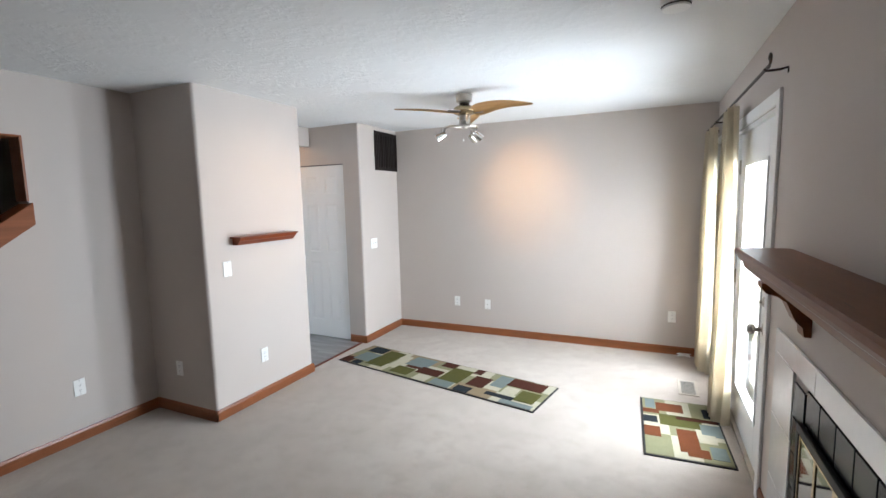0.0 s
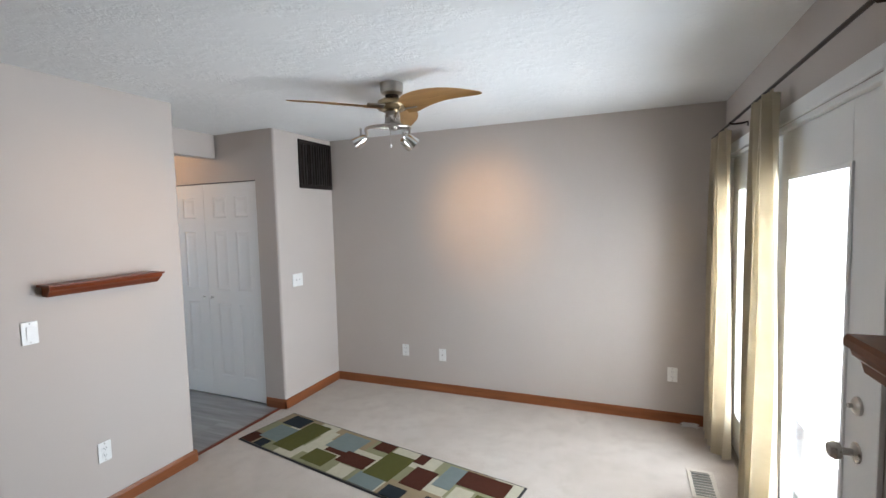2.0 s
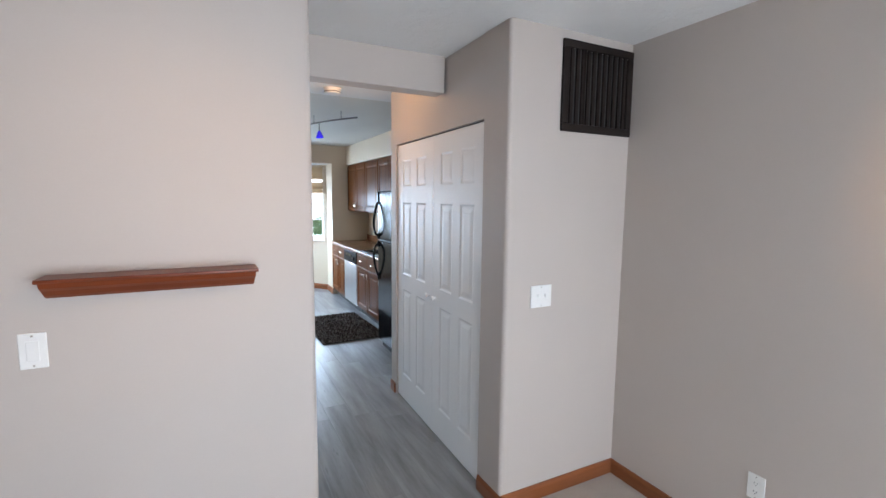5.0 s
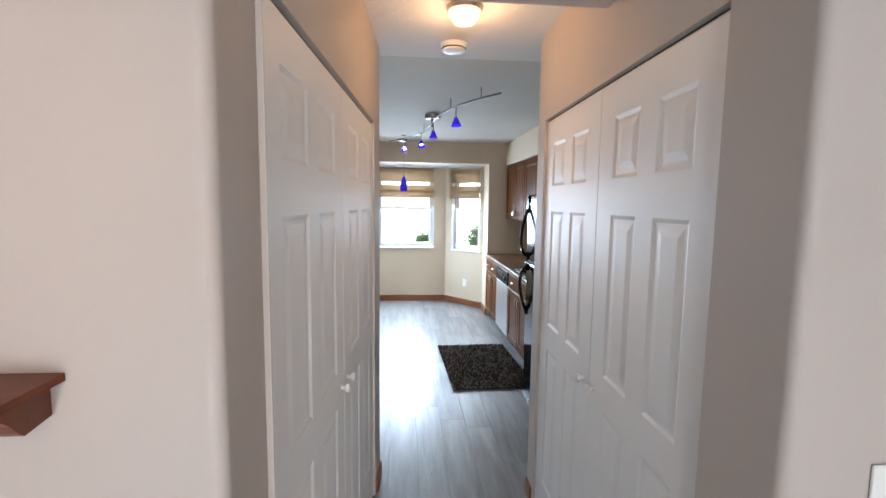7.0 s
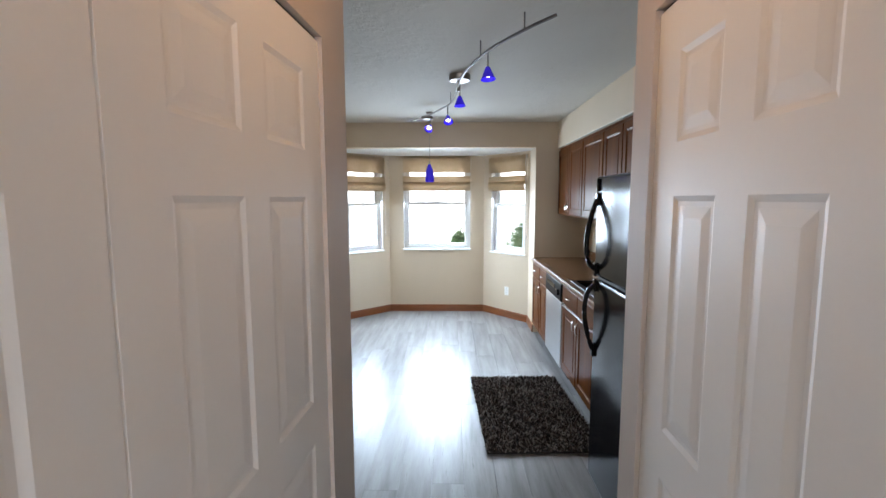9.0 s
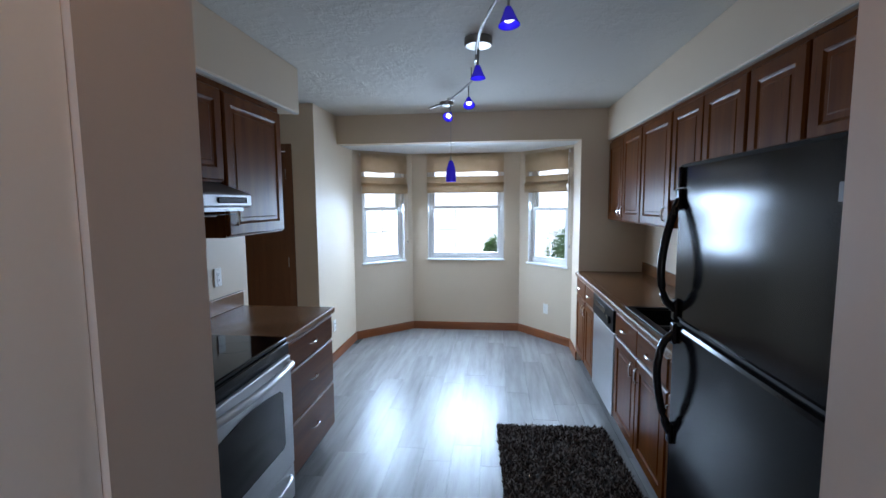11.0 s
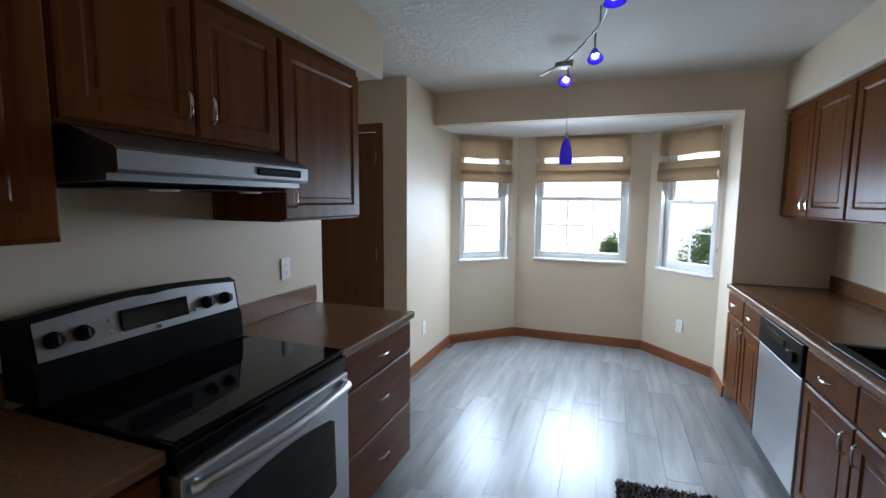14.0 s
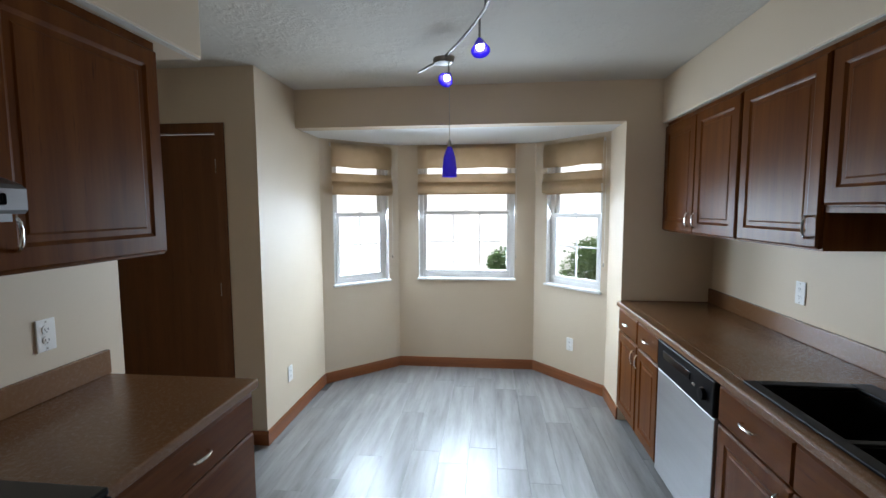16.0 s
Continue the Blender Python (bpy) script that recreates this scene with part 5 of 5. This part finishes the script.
# range
def kitchen_range():
    x0, x1, yf = -6.158, -5.407, 3.175
    r = thing("kitchen_range", "stainless freestanding range with black glass cooktop", "range", left_at(x1, yf))
    w = x1 - x0
    part("body", boxes((0.002, w - 0.002, 0.03, 0.62, 0.06, 0.895)), RUBBER, r)
    part("leg_base", boxes((0.03, w - 0.03, 0.06, 0.60, 0.0, 0.059)), SLOT, r)
    part("cooktop", boxes((0.0, w, -0.012, 0.494, 0.896, 0.918), bevel=0.006), GLASSBLK, r, "glossy black ceramic cooktop")
    for bx, by, br in ((0.19, 0.15, 0.105), (0.56, 0.15, 0.085), (0.19, 0.37, 0.08), (0.56, 0.37, 0.105)):
        bm = bmesh.new()
        tube(bm, [(bx + br * math.cos(a * math.pi / 20), by + br * math.sin(a * math.pi / 20), 0.9179) for a in range(41)], 0.0005, 4)
        part("burner_ring", bm, RUBBER, r)
    part("front_rail", boxes((0.0, w, -0.020, 0.029, 0.832, 0.895), bevel=0.006), GLASSBLK, r)
    od = part("oven_door", boxes((0.003, w - 0.003, -0.030, 0.029, 0.262, 0.829), bevel=0.008), STEEL, r, "brushed stainless oven door")
    ow = bmesh.new()
    arc = [(0.135 + (w - 0.27) * k / 12, 0.690 + 0.022 * math.sin(math.pi * k / 12)) for k in range(13)]
    prism(ow, [(0.100, 0.41), (0.118, 0.392), (w - 0.118, 0.392), (w - 0.100, 0.41), (w - 0.108, 0.672), *arc[::-1], (0.108, 0.672)], 0.0302, 0.0335)
    bmesh.ops.transform(ow, matrix=Matrix(((1, 0, 0, 0), (0, 0, -1, 0), (0, 1, 0, 0), (0, 0, 0, 1))), verts=ow.verts)
    part("oven_window", ow, GLASSBLK, od)
    hz = 0.798
    part("handle", tube(bmesh.new(), curve_pts([(0.03, -0.032, hz - 0.012), (0.07, -0.062, hz), (0.25, -0.082, hz + 0.004), (w / 2, -0.086, hz + 0.004), (w - 0.25, -0.082, hz + 0.004), (w - 0.07, -0.062, hz), (w - 0.03, -0.032, hz - 0.012)], 5), 0.017, 12), STEEL, od, "bowed steel handle", True)
    dr = part("storage_drawer", boxes((0.003, w - 0.003, -0.026, 0.029, 0.075, 0.256), bevel=0.008), STEEL, r)
    part("handle", tube(bmesh.new(), curve_pts([(0.05, -0.028, 0.205), (0.12, -0.052, 0.214), (w / 2, -0.060, 0.216), (w - 0.12, -0.052, 0.214), (w - 0.05, -0.028, 0.205)], 5), 0.011, 10), STEEL, dr, smooth=True)
    # backguard, leaning back
    bg = bmesh.new()
    pr = [(0.495, 0.919), (0.655, 0.919), (0.655, 1.150), (0.560, 1.168), (0.531, 1.158), (0.510, 1.038), (0.500, 1.02)]
    n = 12
    secs = []
    for k in range(n + 1):
        s = k / n
        lift = 0.022 * math.sin(math.pi * s)
        secs.append([bg.verts.new((w * s, y, z + (lift if z > 1.1 else 0))) for y, z in pr])
    for a, b in zip(secs, secs[1:]):
        for k in range(len(pr)):
            j = (k + 1) % len(pr)
            bg.faces.new((a[k], a[j], b[j], b[k]))
    bg.faces.new(secs[0]), bg.faces.new(secs[-1][::-1])
    bmesh.ops.recalc_face_normals(bg, faces=bg.faces)
    back = part("backguard", bg, RUBBER, r)
    tilt = math.degrees(math.atan2(0.021, 0.12))
    m = pose(0, 0.5085, 1.038, -tilt, 0, 0)
    pn = bmesh.new()
    pts = []
    for k in range(n + 1):
        s = k / n
        pts.append((0.012 + (w - 0.024) * s, 0.115 + 0.022 * math.sin(math.pi * s)))
    lo = [pn.verts.new((x, -0.002, 0.004)) for x, _ in pts]
    hi = [pn.verts.new((x, -0.002, z)) for x, z in pts]
    for k in range(n):
        pn.faces.new((lo[k], lo[k + 1], hi[k + 1], hi[k]))
    bmesh.ops.solidify(pn, geom=pn.faces[:], thickness=-0.004)
    panel = part("control_panel", pn, STEEL, r, "brushed stainless control panel")
    panel.matrix_basis = m
    scr = part("display", boxes((w / 2 - 0.125, w / 2 + 0.125, -0.009, -0.0065, 0.030, 0.100), bevel=0.002), GLASSBLK, panel)
    part("badge", boxes((w / 2 - 0.008, w / 2 + 0.008, -0.0085, -0.0065, 0.010, 0.022)), SLOT, panel)
    for kx in (0.055, 0.135, w - 0.165, w - 0.075):
        kb = part("knob", lathe(bmesh.new(), [(0.025, 0.0), (0.024, 0.008), (0.018, 0.012), (0.017, 0.028), (0.004, 0.030)], 20, pose(kx, -0.0066, 0.058, 90, 0, 0)), RUBBER, panel, "black control knob", True)
        part("pointer", boxes((kx - 0.003, kx + 0.003, -0.0385, -0.0362, 0.046, 0.071)), SLOT, kb)
    for kx, kz in ((0.215, 0.075), (0.215, 0.04), (w - 0.225, 0.04)):
        part("button", lathe(bmesh.new(), [(0.006, 0), (0.005, 0.003)], 12, pose(kx, -0.0066, kz, 90, 0, 0)), BRASS, panel)


kitchen_range()

# range hood
hood = thing("range_hood", "stainless under-cabinet range hood", "range hood", left_at(-5.425, 3.02))
hw = 0.735
hb = bmesh.new()
hp = [(0.0, 1.632), (-0.012, 1.622), (-0.012, 1.575), (-0.004, 1.566), (0.03, 1.566), (0.03, 1.548), (0.46, 1.535), (0.505, 1.535), (0.505, 1.686), (0.15, 1.686)]
a, b = [hb.verts.new((0, y, z)) for y, z in hp], [hb.verts.new((hw, y, z)) for y, z in hp]
for k in range(len(hp)):
    hb.faces.new((a[k], a[(k + 1) % len(hp)], b[(k + 1) % len(hp)], b[k]))
hb.faces.new(a), hb.faces.new(b[::-1])
bmesh.ops.recalc_face_normals(hb, faces=hb.faces)
part("shell", hb, HOODSTEEL, hood)
part("switch_panel", boxes((hw - 0.27, hw - 0.05, -0.0150, -0.0122, 1.585, 1.612), bevel=0.006), RUBBER, hood)
part("underside", boxes((0.03, hw - 0.03, 0.045, 0.44, 1.531, 1.5335)), RUBBER, hood)
part("light_lens", lathe(bmesh.new(), [(0.035, 1.524), (0.042, 1.530)], 18, Matrix.Translation((0.20, 0.09, 0))), WHITE, hood)
part("light_lens", lathe(bmesh.new(), [(0.035, 1.524), (0.042, 1.530)], 18, Matrix.Translation((hw - 0.20, 0.09, 0))), WHITE, hood)

# range side, wall units
def upper_left(label, xa, xb, zb, doors, handles):
    w = xb - xa
    fr = []
    for k in range(doors):
        a, b = w * k / doors + (g if k == 0 else g / 2), w * (k + 1) / doors - (g if k == doors - 1 else g / 2)
        hx = {"l": a + 0.04, "r": b - 0.04}[handles[k]]
        fr.append(("door", a, b, zb + 0.012, 2.135, (hx, zb + 0.10, True)))
    cabinet("wall_cabinet", label, left_at(xb, YUL), w, YUL - KL - 0.003, zb, 2.173, fr, 0, UPPER)


upper_left("cherry wall cabinet with one door above the drawer cabinet", -6.797, -6.182, 1.41, 1, "l")
upper_left("short cherry wall cabinet with two doors over the range hood", -6.18, -5.385, 1.688, 2, "rl")
upper_left("cherry wall cabinet beside the hall wall", -5.383, HX0 - 0.002, 1.395, 1, "l")

wall_plate("outlet", -6.647, KL, 1.13, 180)
wall_plate("outlet", -7.66, KR, 1.14, 0)
wall_plate("outlet", -8.35, 2.62, 0.36, 180)
m3, L3 = run_frame(*BAY[3])
_p = m3 @ Vector((L3 * 0.55, 0, 0.36))
wall_plate("outlet", _p.x, _p.y, _p.z, math.degrees(math.atan2(BAY[3][1][1] - BAY[3][0][1], BAY[3][1][0] - BAY[3][0][0])))

# passage door
pd = thing("door_2", "brown flush wooden door, closed, past the counter", "door", pose(JX, 1.96, 0), kind="structure")
part("slab", boxes((-0.05, -0.012, -0.385, 0.385, 0.012, 2.05), bevel=0.002), BROWN, pd)
part("casing", boxes((0.001, 0.014, 0.39, 0.45, 0, 2.12), (0.001, 0.014, -0.45, -0.39, 0, 2.12), (0.001, 0.014, -0.39, 0.39, 2.06, 2.12), bevel=0.003), BROWN, pd)
part("jamb", boxes((-0.118, -0.001, 0.387, 0.408, 0, 2.07), (-0.118, -0.001, -0.408, -0.387, 0, 2.07), (-0.118, -0.001, -0.387, 0.387, 2.055, 2.078)), BROWN, pd)
for z in (0.25, 1.05, 1.85):
    part("hinge", boxes((-0.014, 0.004, 0.378, 0.392, z - 0.045, z + 0.045), bevel=0.002), NICKEL, pd)


# ---- track light and pendant ----
def track_light():
    t = thing("track_light", "curved brushed nickel monorail with four cobalt glass spotlights", "track light", pose(0, 0, 0))
    zr = 2.385
    path = curve_pts([(-5.35, 4.53, zr), (-5.52, 4.42, zr), (-5.82, 4.27, zr), (-6.22, 4.16, zr), (-6.61, 4.12, zr), (-7.0, 4.09, zr), (-7.26, 4.03, zr), (-7.70, 3.85, zr), (-7.98, 3.66, zr)], 6)
    part("rail", tube(bmesh.new(), path, 0.008, 8), TRACKMETAL, t, smooth=True)
    part("canopy", lathe(bmesh.new(), [(0.070, ZC - 0.042), (0.076, ZC - 0.034), (0.076, ZC - 0.0005)], 28, Matrix.Translation((-6.60, 4.13, 0))), TRACKMETAL, t, smooth=True)
    part("feed_stem", tube(bmesh.new(), [(-6.60, 4.125, ZC - 0.04), (-6.60, 4.122, zr - 0.035)], 0.011, 10), TRACKMETAL, t)
    for x, y in ((-5.52, 4.42), (-5.90, 4.235), (-7.12, 4.065)):
        part("standoff", tube(bmesh.new(), [(x, y, ZC - 0.0005), (x, y, zr)], 0.004, 8), TRACKMETAL, t)
    part("end_feed", lathe(bmesh.new(), [(0.020, -0.030), (0.050, -0.022), (0.056, -0.010), (0.056, 0.004), (0.030, 0.010)], 24, Matrix.Translation((-7.735, 3.835, zr - 0.008))), TRACKMETAL, t, smooth=True)
    for (x, y), aim in (((-5.82, 4.27), (0.10, 0.05, -1)), ((-6.52, 4.13), (0.05, 0.02, -1)), ((-7.24, 4.04), (0.55, 0.10, -1)), ((-7.72, 3.865), (0.9, -0.35, -0.85))):
        q = Vector(aim).normalized().to_track_quat("-Z", "Y").to_matrix().to_4x4()
        mm = Matrix.Translation((x, y, 2.29)) @ q @ Matrix.Scale(0.82, 4)
        part("stem", tube(bmesh.new(), [(x, y, zr), (x, y, 2.30)], 0.005, 8), TRACKMETAL, t)
        sh = part("glass_shade", lathe(bmesh.new(), [(0.050, -0.070), (0.040, -0.050), (0.022, -0.005), (0.014, 0.012), (0.010, 0.012), (0.018, -0.006), (0.036, -0.050), (0.047, -0.0695)], 24, mm, False), COBALT, t, "cobalt blue glass cone shade", True)
        part("bulb", lathe(bmesh.new(), [(0.006, -0.052), (0.022, -0.047), (0.024, -0.036), (0.008, -0.012)], 16, mm), WHITEBULB, sh, smooth=True)
    pn = thing("pendant_light", "cobalt blue glass pendant on a thin cord", "pendant light", pose(-7.98, 3.845, 1.87))
    part("cord", tube(bmesh.new(), [(0, 0, 0.10), (0, 0, ZC - 1.8705)], 0.0022, 6), NICKEL, pn)
    part("socket_cap", lathe(bmesh.new(), [(0.012, 0.075), (0.011, 0.10), (0.004, 0.115)], 16), NICKEL, pn, smooth=True)
    part("glass_shade", lathe(bmesh.new(), [(0.044, -0.105), (0.045, -0.06), (0.036, 0.01), (0.022, 0.055), (0.010, 0.078), (0.008, 0.078), (0.033, 0.01), (0.041, -0.06), (0.040, -0.104)], 28, None, False), COBALT, pn, "cobalt blue glass bell", True)
    part("bulb", lathe(bmesh.new(), [(0.006, -0.075), (0.022, -0.06), (0.024, -0.03), (0.010, 0.02)], 16), WHITEBULB, pn, smooth=True)
    part("ceiling_plate", lathe(bmesh.new(), [(0.028, ZC - 1.87 - 0.018), (0.034, ZC - 1.87 - 0.0005)], 20), NICKEL, pn, smooth=True)


track_light()


# ---- shaggy mat ----
def shag_mat():
    m = thing("shag_mat", "dark brown and grey shaggy kitchen mat", "rug", pose(-6.55, 4.64, 0, 0, 0, 2.5))
    L, W = 1.20, 0.74
    part("backing", boxes((-L / 2, L / 2, -W / 2, W / 2, 0.0, 0.012), bevel=0.004), RUG_EDGE, m)
    tones = [surface("shag_" + n, c, tuple(0.6 * q for q in c), 40, 0.9, bump=0, spec=0.2) for n, c in (("dark", (0.035, 0.026, 0.022)), ("brown", (0.13, 0.10, 0.085)), ("grey", (0.42, 0.38, 0.35)))]
    rnd = random.Random(3)
    for k, share_of in enumerate((3600, 3200, 3200)):
        vs, fs = [], []
        for _ in range(share_of):
            x, y = rnd.uniform(-L / 2, L / 2), rnd.uniform(-W / 2, W / 2)
            a, ln, lean = rnd.uniform(0, 6.283), rnd.uniform(0.022, 0.036), rnd.uniform(0.006, 0.026)
            w, b = rnd.uniform(0.003, 0.006), rnd.uniform(0, 6.283)
            dx, dy, px, py = lean * math.cos(a), lean * math.sin(a), w * math.cos(b), w * math.sin(b)
            n = len(vs)
            vs += [(x - px, y - py, 0.010), (x + px, y + py, 0.010), (x + dx * 0.4 + px, y + dy * 0.4 + py, ln * 0.7), (x + dx * 0.4 - px, y + dy * 0.4 - py, ln * 0.7), (x + dx, y + dy, ln)]
            fs += [(n, n + 1, n + 2, n + 3), (n + 3, n + 2, n + 4)]
        me = bpy.data.meshes.new("pile")
        me.from_pydata(vs, [], fs)
        me.materials.append(tones[k])
        ob = new("pile", me)
        ob.parent = m
        tagged(ob, kind="stuff")


shag_mat()


# ---- outside ----
GRASS = surface("lawn_grass", (0.05, 0.09, 0.025), (0.09, 0.13, 0.045), 2, 0.9, grain=60, bump=0.5, depth=0.02)
structure("ground", boxes((-60, 60, -60, 60, -0.45, -0.25)), GRASS, "lawn outside the windows", "ground")
CONCRETE = surface("pale_concrete", (0.48, 0.46, 0.43), (0.58, 0.56, 0.53), 2, 0.85, grain=90, bump=0.2)
structure("patio_slab", boxes((0.95, 4.5, 1.5, 6.5, -0.25, -0.12)), CONCRETE, "pale concrete patio slab", "pavement")
structure("outer_roof", boxes((-9.95, 0.95, -2.8, 5.9, ZC + 0.16, ZC + 0.25)), WHITE, "plain roof closing the rooms", "roof")


def bush(x, y, z, r, h, seed):
    b = thing("shrub", "leafy green shrub outside the bay window", "shrub", pose(x, y, z), "shrubs outside")
    rnd = random.Random(seed)
    st = bmesh.new()
    for k in range(7):
        a = k * 0.9
        tube(st, [(0.03 * math.cos(a), 0.03 * math.sin(a), 0), (0.12 * math.cos(a), 0.12 * math.sin(a), h * 0.4), (r * 0.6 * math.cos(a), r * 0.6 * math.sin(a), h * 0.7)], 0.007, 6)
    part("stems", st, BROWN, b)
    vs, fs = [], []
    clumps = [(rnd.uniform(-r, r) * 0.75, rnd.uniform(-r, r) * 0.75, h * rnd.uniform(0.45, 0.90), rnd.uniform(0.16, 0.3) * r * 1.3) for _ in range(46)]
    for cx, cy, cz, cr in clumps:
        for _ in range(420):
            d = Vector((rnd.gauss(0, 1), rnd.gauss(0, 1), rnd.gauss(0, 1))).normalized() * cr * rnd.uniform(0.5, 1.05)
            c = Vector((cx, cy, max(0.05, cz))) + d
            u = Vector((rnd.gauss(0, 1), rnd.gauss(0, 1), rnd.gauss(0, 0.5))).normalized()
            v = u.cross(Vector((rnd.gauss(0, 1), rnd.gauss(0, 1), 1))).normalized()
            s = rnd.uniform(0.014, 0.028)
            n = len(vs)
            vs += [tuple(c - u * s), tuple(c + v * s * 0.45), tuple(c + u * s * 1.3), tuple(c - v * s * 0.45)]
            fs.append((n, n + 1, n + 2, n + 3))
    me = bpy.data.meshes.new("foliage")
    me.from_pydata(vs, [], fs)
    me.materials.append(LEAF)
    ob = new("foliage", me)
    ob.parent = b
    tagged(ob, "dense small green leaves", kind="stuff")


LEAF = fabric("shrub_leaf", (0.16, 0.27, 0.12), (0.28, 0.42, 0.20), 60, 0.72)
bush(-10.85, 5.62, -0.25, 0.66, 1.56, 2)
bush(-10.90, 4.45, -0.25, 0.42, 1.42, 6)
BRIGHT = glowing("overcast_glare", (0.93, 0.97, 1.0), 2.4)
structure("backdrop_bay", boxes((-12.6, -12.5, -1.5, 9.5, -0.25, 5.0)), BRIGHT, "blank overcast glare beyond the bay", "backdrop")
structure("backdrop_patio", boxes((1.30, 1.35, 0.5, 16.0, -0.12, 3.4)), BRIGHT, "blank overcast glare beyond the patio", "backdrop")


# ---- plank floor ----
pf = thing("plank_floor", "grey weathered wood-look plank floor", "floor", kind="structure")
part("underlay", boxes((-8.70, XL - 0.055, KL - 0.1 + 0.1, KR, -0.05, -0.0105), (-8.0, -6.885, 1.0, KL, -0.05, -0.0105)), UNDER, pf)
part("bay_underlay", prism(bmesh.new(), [(-8.70, 2.56), (-9.06, 2.56), (BX - 0.03, 3.17), (BX - 0.03, 4.55), (-9.0, 5.10), (-8.70, 5.10)][::-1], -0.05, -0.0105), UNDER, pf)
PW, PL = 0.182, 1.22
plank_mesh = {}


def plank(xa, xb, ya, yb):
    key = (round(xb - xa, 3), round(yb - ya, 3))
    if key not in plank_mesh:
        w, d = key
        bm = bmesh.new()
        e = 0.0008
        lo = [bm.verts.new(c) for c in ((0.0004, 0.0004, -0.010), (w - 0.0004, 0.0004, -0.010), (w - 0.0004, d - 0.0004, -0.010), (0.0004, d - 0.0004, -0.010))]
        md = [bm.verts.new((v.co.x, v.co.y, -0.0014)) for v in lo]
        hi = [bm.verts.new(c) for c in ((e, e, 0), (w - e, e, 0), (w - e, d - e, 0), (e, d - e, 0))]
        bm.faces.new(hi)
        for p, q in ((lo, md), (md, hi)):
            for k in range(4):
                bm.faces.new((p[k], p[(k + 1) % 4], q[(k + 1) % 4], q[k]))
        plank_mesh[key] = meshed("plank", bm, PLANK)
    o = new("plank", plank_mesh[key])
    o.parent, o.matrix_basis = pf, pose(xa, ya, 0)


def row_ends(y):
    """Where a row of planks at y begins (bay or passage end) and ends (hall or counters)."""
    if y < 2.56:
        return JX - 0.02, -6.885
    if y < 3.20:
        west = -9.06 - (y - 2.62) * (BX + 9.06) / -0.58 - 0.085 if y > 2.62 else -8.9
    elif y <= 4.52:
        west = BX - 0.02
    elif y < 5.045:
        west = BX + (y - 4.52) * (0.605 / 0.53) - 0.10
    else:
        west = KX
    east = XL - 0.055 if YH0 - 0.02 < y < YH1 + 0.12 else -4.88 if y > YH1 else -4.7
    return west, east


rnd = random.Random(8)
y = 1.05
while y < 5.30:
    c = y + PW / 2
    a, b = row_ends(c)
    if y + PW > YH0 and y < YH0:
        b = XL - 0.055
    x = a
    first = rnd.uniform(0.25, 1.0) * PL
    while x < b - 0.02:
        e = min(b, x + (first if x == a else PL))
        if b - e < 0.12:
            e = b
        plank(x, e, y, y + PW)
        x = e
    y += PW
